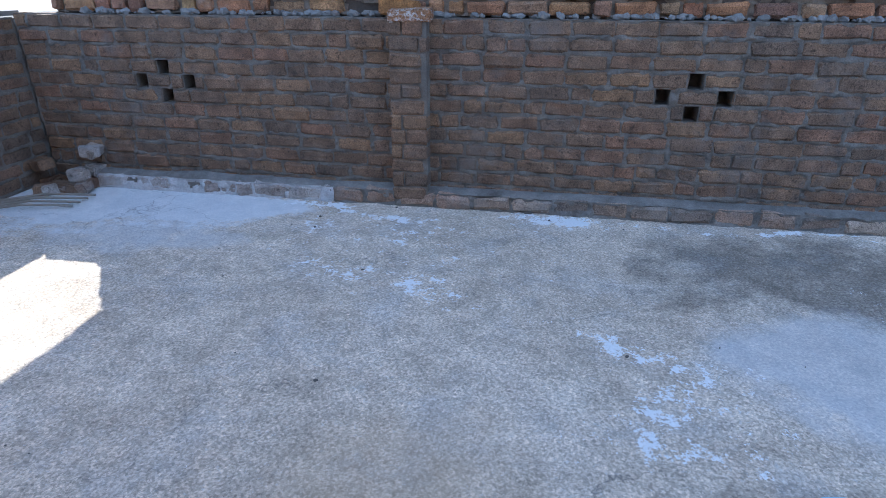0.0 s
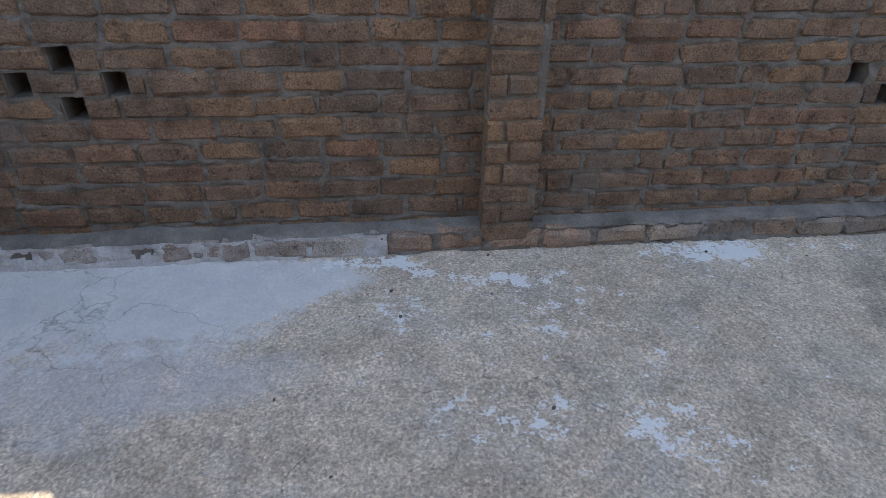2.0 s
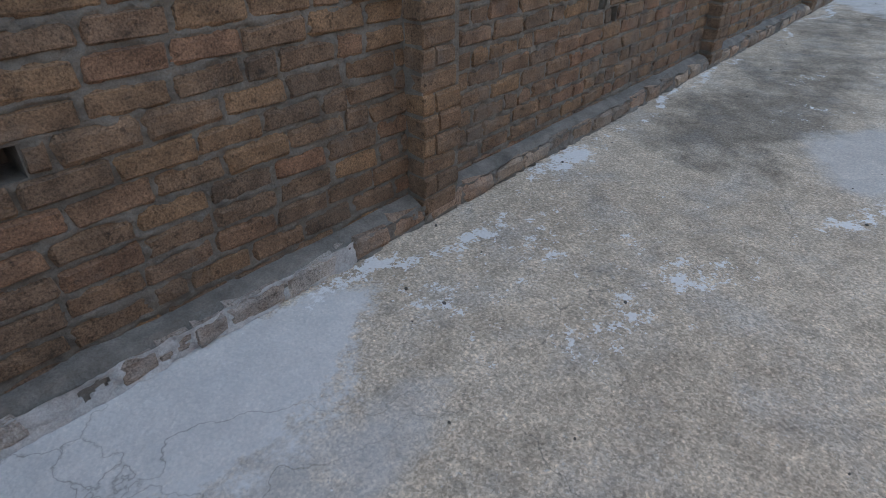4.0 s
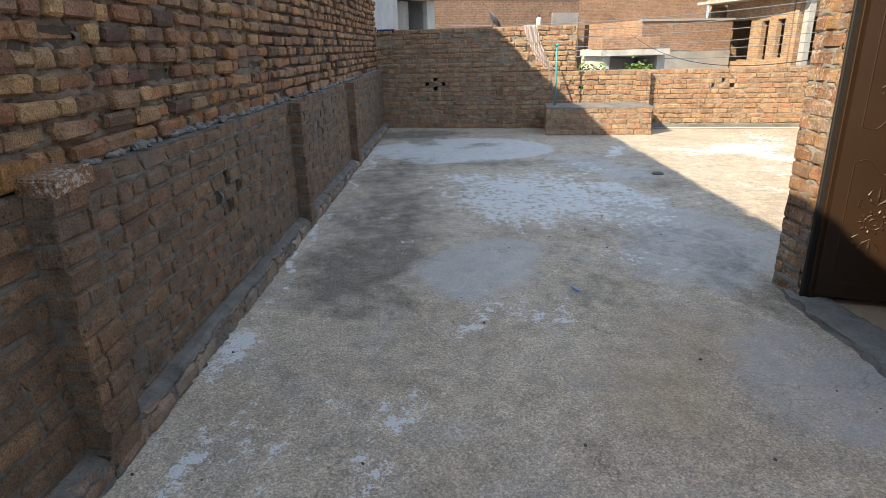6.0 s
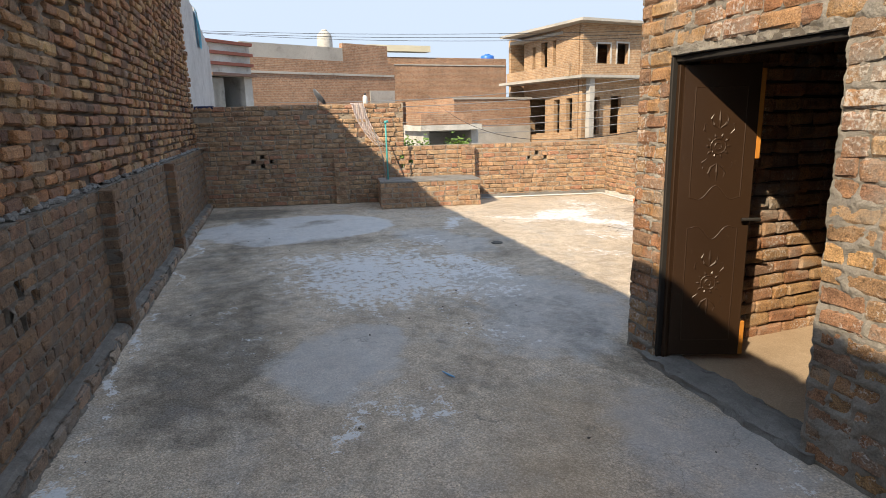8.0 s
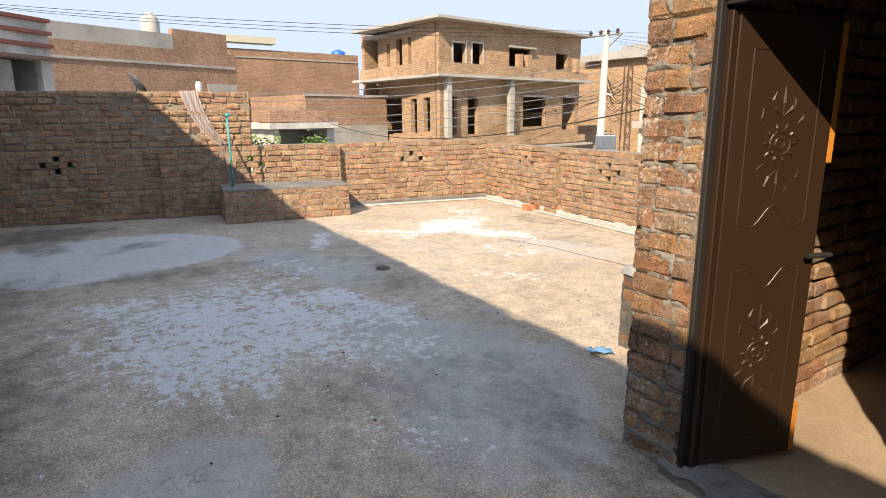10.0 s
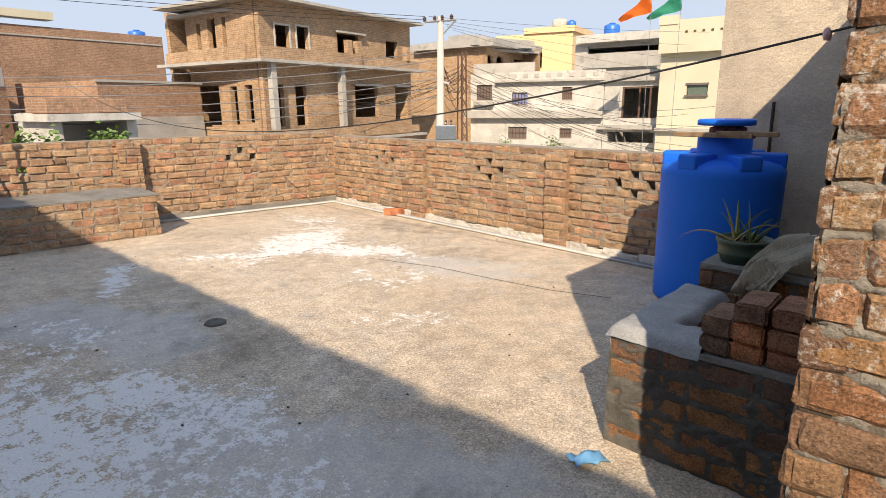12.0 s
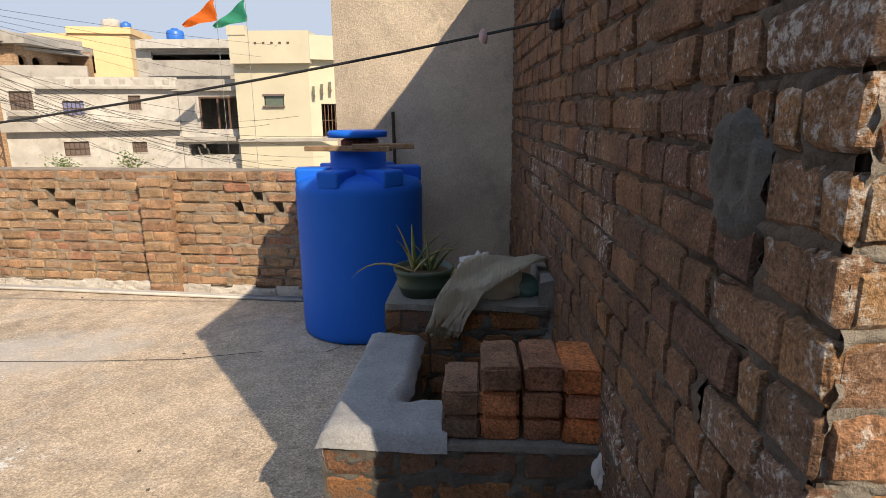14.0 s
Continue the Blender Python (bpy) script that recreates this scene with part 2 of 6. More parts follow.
def part(name, bm, mat, parent, label="", smooth=False):
    ob = mesh_object(name, bm, mat, parent, smooth)
    return tagged(ob, label) if label else ob


def group_thing(name, at, label, category, group="", turn=0.0):
    ob = new(name)
    ob.empty_display_size = 0.1
    ob.matrix_world = pose(*at, 0, 0, turn)
    return tagged(ob, label, category, group)


def box(bm, x0, x1, y0, y1, z0, z1, m=None):
    """A box into bm, with its corners at the bounds; m moves it."""
    made = bmesh.ops.create_cube(bm, size=1.0)["verts"]
    t = Matrix.Translation(((x0 + x1) / 2, (y0 + y1) / 2, (z0 + z1) / 2)) @ Matrix.Diagonal((x1 - x0, y1 - y0, z1 - z0, 1))
    bmesh.ops.transform(bm, matrix=(m @ t) if m else t, verts=made)
    return made


def perforated(bm, x0, x1, y0, y1, z0, z1, gaps, m):
    """One connected wall slab with its openings (x0, x1, z0, z1) cut through."""
    xs = sorted({x0, x1, *[x for g in gaps for x in g[:2] if x0 < x < x1]})
    zs = sorted({z0, z1, *[z for g in gaps for z in g[2:] if z0 < z < z1]})

    def solid(i, j):
        if not (0 <= i < len(xs) - 1 and 0 <= j < len(zs) - 1):
            return False
        x, z = (xs[i] + xs[i + 1]) / 2, (zs[j] + zs[j + 1]) / 2
        return not any(a < x < b and c < z < d for a, b, c, d in gaps)

    made = {}

    def at(i, j, k):
        if (i, j, k) not in made:
            made[i, j, k] = bm.verts.new(m @ Vector((xs[i], (y0, y1)[k], zs[j])))
        return made[i, j, k]

    for i in range(len(xs) - 1):
        for j in range(len(zs) - 1):
            if solid(i, j):
                bm.faces.new((at(i, j, 0), at(i + 1, j, 0), at(i + 1, j + 1, 0), at(i, j + 1, 0)))
                bm.faces.new((at(i, j + 1, 1), at(i + 1, j + 1, 1), at(i + 1, j, 1), at(i, j, 1)))
                for di, dj, a, b in ((-1, 0, (i, j + 1), (i, j)), (1, 0, (i + 1, j), (i + 1, j + 1)), (0, -1, (i, j), (i + 1, j)), (0, 1, (i + 1, j + 1), (i, j + 1))):
                    if not solid(i + di, j + dj):
                        bm.faces.new((at(*b, 0), at(*a, 0), at(*a, 1), at(*b, 1)))


def bevel(bm, width, segments=1):
    bmesh.ops.bevel(bm, geom=list(bm.edges), offset=width, segments=segments, affect="EDGES", profile=0.6)
    return bm


def rough_up(bm, size, amount, seed=0.0):
    """Push points about by a smooth noise, for hand-made and worn shapes."""
    for v in bm.verts:
        v.co += noise.noise_vector(v.co * (1.0 / size) + Vector((seed, seed * 1.7, seed * 0.3))) * amount
    return bm


def tube(bm, points, radius, sides=8, closed=True):
    """A round bar along points; radius is one number or one for each point."""
    rings = []
    count = len(points)
    for i, p in enumerate(points):
        p = Vector(p)
        way = (Vector(points[min(i + 1, count - 1)]) - Vector(points[max(i - 1, 0)])).normalized()
        side = way.cross(Vector((0.3, 0.2, 1)) if abs(way.z) < 0.9 else Vector((1, 0.2, 0))).normalized()
        up = side.cross(way)
        r = radius[i] if isinstance(radius, (list, tuple)) else radius
        rings.append([bm.verts.new(p + (side * math.cos(a) + up * math.sin(a)) * r) for a in (2 * math.pi * k / sides for k in range(sides))])
    for a, b in zip(rings, rings[1:]):
        for k in range(sides):
            bm.faces.new((a[k], a[(k + 1) % sides], b[(k + 1) % sides], b[k]))
    if closed:
        bm.faces.new(rings[0][::-1])
        bm.faces.new(rings[-1])
    bmesh.ops.recalc_face_normals(bm, faces=bm.faces)
    return bm


def lathe(bm, profile, sides=48):
    rings = [[bm.verts.new((r * math.cos(2 * math.pi * k / sides), r * math.sin(2 * math.pi * k / sides), z)) for k in range(sides)] for r, z in profile]
    for a, b in zip(rings, rings[1:]):
        for k in range(sides):
            bm.faces.new((a[k], a[(k + 1) % sides], b[(k + 1) % sides], b[k]))
    bm.faces.new(rings[0][::-1])
    bm.faces.new(rings[-1])
    return bm


# ---- bricks ----
BRICK, COURSE = 0.241, 0.0905


def brick_shape(seed, worn):
    """A fired brick, unit in length and height, 0.11 deep, its front at y = 0; worn edges."""
    rnd = random.Random(seed)
    bm = bmesh.new()
    box(bm, -0.1145, 0.1145, 0, 0.11, -0.038, 0.038)
    bevel(bm, 0.006 + 0.005 * worn)
    for v in bm.verts:
        v.co += Vector((rnd.uniform(-1, 1) * 0.006, rnd.uniform(-0.6, 1) * 0.004, rnd.uniform(-1, 1) * 0.0055)) * worn
    me = bpy.data.meshes.new("brick")
    bm.to_mesh(me)
    bm.free()
    return me


def brick_set(mat, worn, seed):
    made = []
    for k in range(7):
        me = brick_shape(seed + k, worn)
        me.materials.append(mat)
        made.append(me)
    return made


SETS = {}


def bricks_of(mat, worn):
    key = (mat.name, worn)
    if key not in SETS:
        SETS[key] = brick_set(mat, worn, 31 * len(SETS) + 5)
    return SETS[key]


def cut(spans, gaps):
    for a, b in gaps:
        spans = [s for x, y in spans for s in ((x, min(y, a)), (max(x, b), y)) if s[1] - s[0] > 0.02]
    return spans


LATE = []


def value_noise(u, v, seed, octaves=3, gain=0.55):
    """Smooth noise of about -1 to 1 over arrays u, v, one cell to the unit."""
    total, size = np.zeros_like(u), 1.0
    for k in range(octaves):
        table = np.random.RandomState(seed * 7 + k).uniform(-1, 1, (128, 128))
        a, b = u * 2 ** k, v * 2 ** k
        i, j = np.floor(a).astype(int), np.floor(b).astype(int)
        f, g = a - i, b - j
        f, g = f * f * (3 - 2 * f), g * g * (3 - 2 * g)
        at = lambda p, q: table[p % 128, q % 128]
        total += size * ((at(i, j) * (1 - f) + at(i + 1, j) * f) * (1 - g) + (at(i, j + 1) * (1 - f) + at(i + 1, j + 1) * f) * g)
        size *= gain
    return total


class Pointing:
    """Hand-laid mortar between the bricks of one stretch of wall: how far it lies back, how it laps over them."""

    def __init__(self, mat, span, cell=0.01, back=0.003, lap=0.45, ragged=0.006, smear=0.0, low=(0.0, 0.0), right=(0.0, 0.0)):
        self.mat, self.span, self.cell, self.back, self.lap = mat, span, cell, back, lap
        self.ragged, self.smear, self.low, self.right = ragged, smear, low, right


def point_joints(ob, place, tiles, gaps, z0, z1, proud, seed, p):
    nx, nz = int((p.span[1] - p.span[0]) / p.cell) + 1, int((z1 - z0) / p.cell) + 1
    x, z = np.linspace(p.span[0], p.span[1], nx), np.linspace(z0, z1, nz)
    X, Z = np.meshgrid(x, z)
    inside = np.zeros((nz, nx))
    wander = 0.004 * value_noise(X / 0.05, Z / 0.05, seed + 3, 2)
    for a, b, c, d in tiles:
        i0, i1, j0, j1 = np.searchsorted(x, a), np.searchsorted(x, b), np.searchsorted(z, c), np.searchsorted(z, d)
        if i1 > i0 and j1 > j0:
            u, v = X[j0:j1, i0:i1], Z[j0:j1, i0:i1]
            inside[j0:j1, i0:i1] = np.minimum(np.minimum(u - a, b - u), np.minimum(v - c, d - v))
    rise = -p.back - p.lap * np.clip(inside + wander, 0, 0.03) + p.ragged * value_noise(X / 0.045, Z / 0.03, seed, 3, 0.6)
    broad = value_noise(X / 0.22, Z / 0.13, seed + 1, 3)
    rise += p.smear * np.clip(broad, -0.4, 1.0)
    if p.low[1]:
        rise += p.low[1] * np.clip((p.low[0] - Z) / 0.35 + 0.5 * broad, 0, 1)
    if p.right[1]:
        rise += p.right[1] * np.clip((X - p.right[0]) / 0.25 + 0.6 * broad, 0, 1)
    rise = np.minimum(rise, 0.004 + 0.003 * value_noise(X / 0.05, Z / 0.05, seed + 2, 3))
    verts = np.stack([X.ravel(), -(proud + rise).ravel(), Z.ravel()], 1)
    idx = np.arange(nx * nz).reshape(nz, nx)
    quads = np.stack([idx[:-1, :-1], idx[:-1, 1:], idx[1:, 1:], idx[1:, :-1]], -1).reshape(-1, 4)
    shown = ((inside.ravel()[quads].min(1) < 0.012) | (rise.ravel()[quads].max(1) > -0.009))
    mid = verts[quads].mean(1)
    for a, b, c, d in gaps:
        shown &= ~((mid[:, 0] > a - 0.004) & (mid[:, 0] < b + 0.004) & (mid[:, 2] > c - 0.004) & (mid[:, 2] < d + 0.004))
    quads = quads[shown]
    used, flat = np.unique(quads, return_inverse=True)
    m = np.array(place)
    co = verts[used] @ m[:3, :3].T + m[:3, 3]
    me = bpy.data.meshes.new("mortar_joints")
    me.from_pydata(co.tolist(), [], flat.reshape(-1, 4).tolist())
    me.materials.append(p.mat)
    me.shade_smooth()
    far = new("mortar_joints", me)
    far.parent = ob
    tagged(far, kind="stuff")


def brick_wall(ob, place, length, rows, mat, worn=1.0, course=COURSE, z0=0.0, gaps=(), near=(0, 0), proud=0.007, sway=0.004, seed=1, headers=0.2, joint=(0.004, 0.012), pointing=()):
    """Bricks as children of ob. place: from wall coordinates (x along, y into the wall, z up; the face at y = 0).
    gaps: (x0, x1, z0, z1) left open. near: the stretch (x0, x1) whose bricks stay singly, the rest is joined."""
    LATE.append((ob, place, length, rows, mat, worn, course, z0, gaps, near, proud, sway, seed, headers, joint, pointing))


def lay_bricks(ob, place, length, rows, mat, worn, course, z0, gaps, near, proud, sway, seed, headers, joint, pointing):
    rnd = random.Random(seed)
    shapes = bricks_of(mat, worn)
    singles, rest, tiles = [], [], []
    for r in range(rows):
        zc = z0 + (r + 0.5) * course
        x = -rnd.uniform(0.02, 0.05) - (BRICK / 2 if r % 2 else 0)
        open_here = [(a, b) for a, b, c, d in gaps if c < zc < d]
        while x < length:
            w = BRICK * (0.5 if rnd.random() < headers else 1.0) * rnd.uniform(0.96, 1.04)
            for a, b in cut([(max(x, 0), min(x + w, length))], open_here):
                if b - a < 0.045:
                    continue
                gap = rnd.uniform(*joint)
                size = Matrix.Diagonal(((b - a - gap) / 0.229, 1, (course - rnd.uniform(*joint)) / 0.076, 1))
                sunk = rnd.uniform(0.03, 0.06) if worn > 1.5 and rnd.random() < 0.09 else 0.0
                m = place @ pose((a + b) / 2, -proud + sunk + rnd.uniform(-sway, sway), zc + rnd.uniform(-0.003, 0.003), rnd.uniform(-1, 1) * worn, rnd.uniform(-0.8, 0.8) * worn, rnd.uniform(-0.9, 0.9) * worn) @ size
                item = (rnd.choice(shapes), m)
                tiles.append((a + gap / 2, b - gap / 2, zc - course / 2 + 0.005, zc + course / 2 - 0.005))
                (singles if near[0] <= (a + b) / 2 <= near[1] and len(singles) < 290 else rest).append(item)
            x += w
    for k, p in enumerate(pointing):
        point_joints(ob, place, tiles, gaps, z0, z0 + rows * course, proud, seed + 11 * k, p)
    for me, m in singles:
        b = new("brick", me)
        b.parent = ob
        b.matrix_basis = m
    if rest:
        verts, faces, at = [], [], 0
        for me, m in rest:
            co = [m @ v.co for v in me.vertices]
            verts += co
            faces += [[at + i for i in p.vertices] for p in me.polygons]
            at += len(co)
        me = bpy.data.meshes.new("brick_courses")
        me.from_pydata(verts, [], faces)
        me.materials.append(mat)
        far = new("brick_courses", me)
        far.parent = ob
        tagged(far, kind="stuff")


def core(name, place, length, top, thick, mat, gaps=(), z0=0.0, label="", category="wall", inset=0.0):
    """The mortar body of a wall, built in strips round its gaps."""
    bm = bmesh.new()
    perforated(bm, inset, length - inset, inset, thick, z0, top, gaps, place)
    ob = mesh_object(name, bm, mat)
    return tagged(ob, label, category, kind="structure") if label else ob


def cross(x, z, course=COURSE, half=0.04, arm=0.17):
    """The four small openings of a vent."""
    h = course / 2
    return [(x - arm - half, x - arm + half, z - h, z + h), (x + arm - half, x + arm + half, z - h, z + h), (x - half, x + half, z + h, z + 3 * h), (x - half, x + half, z - 3 * h, z - h)]


def along(p, way, z=0.0):
    """Wall coordinates: x from p along way, y to the left of way (into the wall), z up."""
    a = math.degrees(math.atan2(way[1], way[0]))
    return pose(p[0], p[1], z, 0, 0, a)


def row_mid(r, course=COURSE, z0=0.0):
    return z0 + (r + 0.5) * course


# ---- floor ----
def soft_patch(x, y, cx, cy, rx, ry, turn=0.0, edge=0.5):
    c, s = math.cos(radians(turn)), math.sin(radians(turn))
    u, v = ((x - cx) * c + (y - cy) * s) / rx, (-(x - cx) * s + (y - cy) * c) / ry
    d = np.sqrt(u * u + v * v)
    return np.clip((1 + edge - d) / (2 * edge), 0, 1)


def build_floor():
    nx, ny = 226, 142
    xs, ys = np.linspace(-5.1, 8.5, nx), np.linspace(-2.75, 5.75, ny)
    X, Y = np.meshgrid(xs, ys)
    Z = np.array([noise.noise(Vector((x * 0.7, y * 0.7, 0))) * 0.006 for x, y in zip(X.ravel(), Y.ravel())])
    verts = np.stack([X.ravel(), Y.ravel(), Z], 1)
    idx = np.arange(nx * ny).reshape(ny, nx)
    quads = np.stack([idx[:-1, :-1], idx[:-1, 1:], idx[1:, 1:], idx[1:, :-1]], -1).reshape(-1, 4)
    mid = verts[quads].mean(1)
    inside = ((mid[:, 0] - 6.78) * 0.985 - (mid[:, 1] + 2.4) * 0.17 < 0.2) & ((mid[:, 1] + 2.4) * 0.997 + (mid[:, 0] - 6.78) * 0.075 > -0.2)
    me = bpy.data.meshes.new("floor")
    me.from_pydata(verts.tolist(), [], quads[inside].tolist())
    x, y = X.ravel(), Y.ravel()
    warp = np.array([noise.noise_vector(Vector((a * 1.1, b * 1.1, 3.0))) + 0.5 * noise.noise_vector(Vector((a * 3.3, b * 3.3, 7.0))) for a, b in zip(x, y)])
    x, y = x + 0.22 * warp[:, 0], y + 0.22 * warp[:, 1]
    for name, spots, strength in (("lime", LIME, 1.0), ("wash", WASH, 1.0), ("algae", ALGAE, 0.92), ("slurry", SLURRY, 1.0), ("rust", RUST, 0.8)):
        value = np.zeros_like(x)
        for s in spots:
            value = np.maximum(value, soft_patch(x, y, *s[:4], *(s[4:5] or (0,)), 0.12 if name == "wash" else 0.5) * (s[5] if len(s) > 5 else 1.0))
        at = me.attributes.new(name, "FLOAT", "POINT")
        at.data.foreach_set("value", (value * strength).astype(np.float32))
    me.materials.append(SCREED)
    for f in me.polygons:
        f.use_smooth = True
    return tagged(new("floor", me), "grey cement screed roof floor with white lime stains", "floor", kind="structure")


# centre, half sizes, turn, strength
LIME = [(2.15, 3.1, 1.45, 1.1, 28, 0.77), (1.5, 3.1, 0.8, 0.7, 0, 0.68), (3.0, 3.1, 0.6, 0.8, 0, 0.6), (2.9, 3.7, 0.7, 0.6, 10, 0.62), (1.3, 2.2, 0.5, 0.35, 20, 0.60), (4.6, 1.55, 0.7, 0.14, -20, 0.72), (1.3, 4.62, 0.4, 0.12, -10, 0.66),
        (-1.2, 5.1, 0.34, 0.15, 0, 0.76), (-2.5, 5.14, 0.5, 0.06, 0, 0.8), (0.6, 5.17, 1.6, 0.06, 0, 0.66), (3.5, 5.15, 1.5, 0.07, 0, 0.75), (-2.25, 4.35, 0.42, 0.14, 4, 0.50), (-1.8, 4.12, 0.34, 0.12, -48, 0.48), (-2.68, 4.8, 0.12, 0.3, -20, 0.48), (-1.9, 4.7, 0.8, 0.4, 0, 0.33),
        (-1.1, 3.75, 0.35, 0.10, -30, 0.55), (-0.85, 3.35, 0.5, 0.2, 30, 0.47), (0.5, 4.4, 0.6, 0.3, 0, 0.5), (4.75, -0.35, 0.95, 0.42, -70, 0.84), (4.0, -0.6, 0.9, 0.35, 15, 0.74), (2.2, 2.1, 0.9, 0.45, 20, 0.7), (3.0, -0.1, 0.6, 0.3, 30, 0.50), (5.6, -1.2, 1.0, 0.4, 5, 0.55), (2.2, 0.5, 0.5, 0.25, 30, 0.52), (4.9, 0.5, 0.6, 0.16, 60, 0.6), (-2.07, 2.13, 0.3, 0.08, -30, 0.6), (3.6, 2.3, 0.9, 0.4, 10, 0.46), (0.4, 2.6, 0.7, 0.5, 0, 0.42)]
WASH = [(5.25, 3.8, 1.2, 1.42, 0, 1.0), (-3.9, 5.02, 1.15, 0.34, 2, 0.9), (-3.9, 4.9, 1.1, 0.5, 8, 0.45)]
ALGAE = [(0.1, 4.6, 1.0, 0.5, 0, 1.0), (1.5, 4.6, 1.3, 0.6, 0, 0.85), (-0.75, 4.45, 0.35, 0.35, 0, 0.7), (7.0, 4.6, 0.7, 0.9, 12, 1.0), (5.5, 3.5, 0.25, 0.4, 30, 0.8), (6.1, 4.5, 0.5, 0.3, 10, 0.9), (3.6, 4.7, 1.3, 0.6, 0, 0.75), (2.6, 4.3, 0.7, 0.4, 0, 0.5), (4.0, 3.2, 0.25, 1.2, 0, 0.7), (4.3, -1.7, 0.8, 0.4, 0, 0.6), (-0.2, 1.95, 1.2, 0.35, 0, 0.65), (3.0, 1.5, 1.6, 0.4, 10, 0.5), (0.6, 2.4, 0.6, 0.6, 0, 0.5), (-0.4, 3.0, 0.8, 0.3, 10, 0.5), (-1.7, 4.6, 0.3, 0.2, 0, 0.4), (3.4, -1.2, 0.8, 0.4, -20, 0.42)]
SLURRY = [(-3.6, 4.5, 0.8, 0.3, 0, 0.6), (0.0, 3.75, 0.7, 0.5, 0, 0.8), (0.5, 2.0, 1.3, 0.7, -10, 0.7), (3.6, 2.0, 1.2, 0.5, 10, 0.66), (1.6, 2.0, 0.7, 0.5, 0, 0.6), (2.8, -0.75, 0.9, 0.5, 20, 0.6), (-1.6, 2.2, 0.7, 0.4, 0, 0.6)]
RUST = [(-1.75, 2.95, 0.5, 0.35, 0), (-1.2, 2.6, 0.4, 0.5, 0, 0.8), (2.0, -0.3, 1.4, 1.1, 0, 0.6), (1.4, 0.4, 0.8, 0.6, 0, 0.6)]
floor = build_floor()

# ---- north wall ----
NORTH = along((-4.85, 5.335), (1, 0))
NX = 4.85
n_gaps = cross(NX - 3.84, row_mid(7, z0=0.045)) + cross(NX - 0.55, row_mid(7, z0=0.045)) + cross(NX + 2.24, row_mid(8, z0=0.045))
wall_north = core("wall_north", NORTH, 13.0, 1.13, 0.16, MORTAR_FLUSH, n_gaps, inset=0.006, label="low brown brick parapet with flush grey mortar")
# added layer behind the vents keeps light from showing through them
core("backing", NORTH @ pose(0, 0.16, 0), 13.0, 1.13, 0.16, MORTAR).parent = wall_north
brick_wall(wall_north, NORTH, 13.0, 12, BRICK_LOW, 1.25, gaps=n_gaps, near=(0.2, 6.2), proud=0.008, seed=3, z0=0.045, joint=(0.006, 0.016),
           pointing=(Pointing(MORTAR_FLUSH, (0, 7), 0.009, 0.007, 0.55, 0.009, 0.004, (0.16, 0.012)), Pointing(MORTAR_FLUSH, (7, 13), 0.018, 0.008, 0.5, 0.007, 0.002)))
for px, w in ((-2.30, 0.235), (0.99, 0.24), (3.88, 0.24)):
    at = along((px, 5.225), (1, 0))
    pil = core("pilaster", at, w, 1.12, 0.115, MORTAR_FLUSH, inset=0.008)
    pil.parent = wall_north
    brick_wall(pil, at, w, 12, BRICK_LOW, 1.0, z0=0.045, near=(0, 1), proud=0.006, seed=int(px * 10) + 40, headers=0.5)
UPPER = along((-6.40, 5.43), (1, 0))
# the added west end, out of view: open low down, it corbels out as it rises
# its steps are set so its shadow trims the sun patch on the floor
u_gaps = [(0.4, 1.80, 1.0, 1.775), (0.4, 1.66, 1.775, 1.955), (0.4, 1.52, 1.955, 2.135), (0.4, 1.36, 2.135, 2.32), (0.4, 1.16, 2.32, 2.50), (0.4, 0.9, 2.50, 2.86)]
wall_north_upper = core("wall_north_upper", UPPER, 14.43, 4.0, 0.22, MORTAR_DARK, u_gaps, inset=0.01, z0=1.135, label="tall rough orange brick wall above the parapet")
brick_wall(wall_north_upper, UPPER, 14.43, 32, BRICK_HIGH, 1.6, z0=1.14, gaps=u_gaps, near=(2.1, 5.0), proud=0.034, sway=0.018, seed=11, headers=0.5, joint=(0.014, 0.032),
           pointing=(Pointing(MORTAR_HIGH, (1.8, 7.2), 0.013, 0.034, 0.25, 0.016, 0.012),))

# added stub, out of view, so the tall wall's west end doesn't float
bm = bmesh.new()
box(bm, -6.40, -5.105, 5.43, 5.65, -4.2, 1.13)
tagged(mesh_object("wall_north_end", bm, MORTAR), "plain added wall stub under the tall wall's unseen west end", "wall", kind="structure")

# ---- east wall ----
P = (6.78, -2.40)
EAST = along((P[0] + 8.05 * 0.17, P[1] + 8.05 * 0.985), (-0.17, -0.985))


def es(s):
    return 8.05 - s


e_gaps = cross(es(6.77), row_mid(9)) + cross(es(4.12), row_mid(8)) + cross(es(1.45), row_mid(8))[:3]
wall_east = core("wall_east", EAST, 8.05, 1.06, 0.22, MORTAR_LIGHT, e_gaps, inset=0.005, label="buff brick parapet wall at the roof's far edge")
# added slab behind the far vent stops sunlight coming through its holes
core("backing", EAST @ pose(es(7.3), 0.22, 0), 1.0, 1.05, 0.1, MORTAR_LIGHT).parent = wall_east
brick_wall(wall_east, EAST, 8.05, 12, BRICK_BUFF, 1.2, course=0.0883, gaps=e_gaps, near=(3.4, 8.05), seed=21, proud=0.021, sway=0.009, joint=(0.008, 0.02), pointing=(Pointing(MORTAR_LIGHT, (0, 8.05), 0.015, 0.014, 0.3, 0.011, 0.007),))
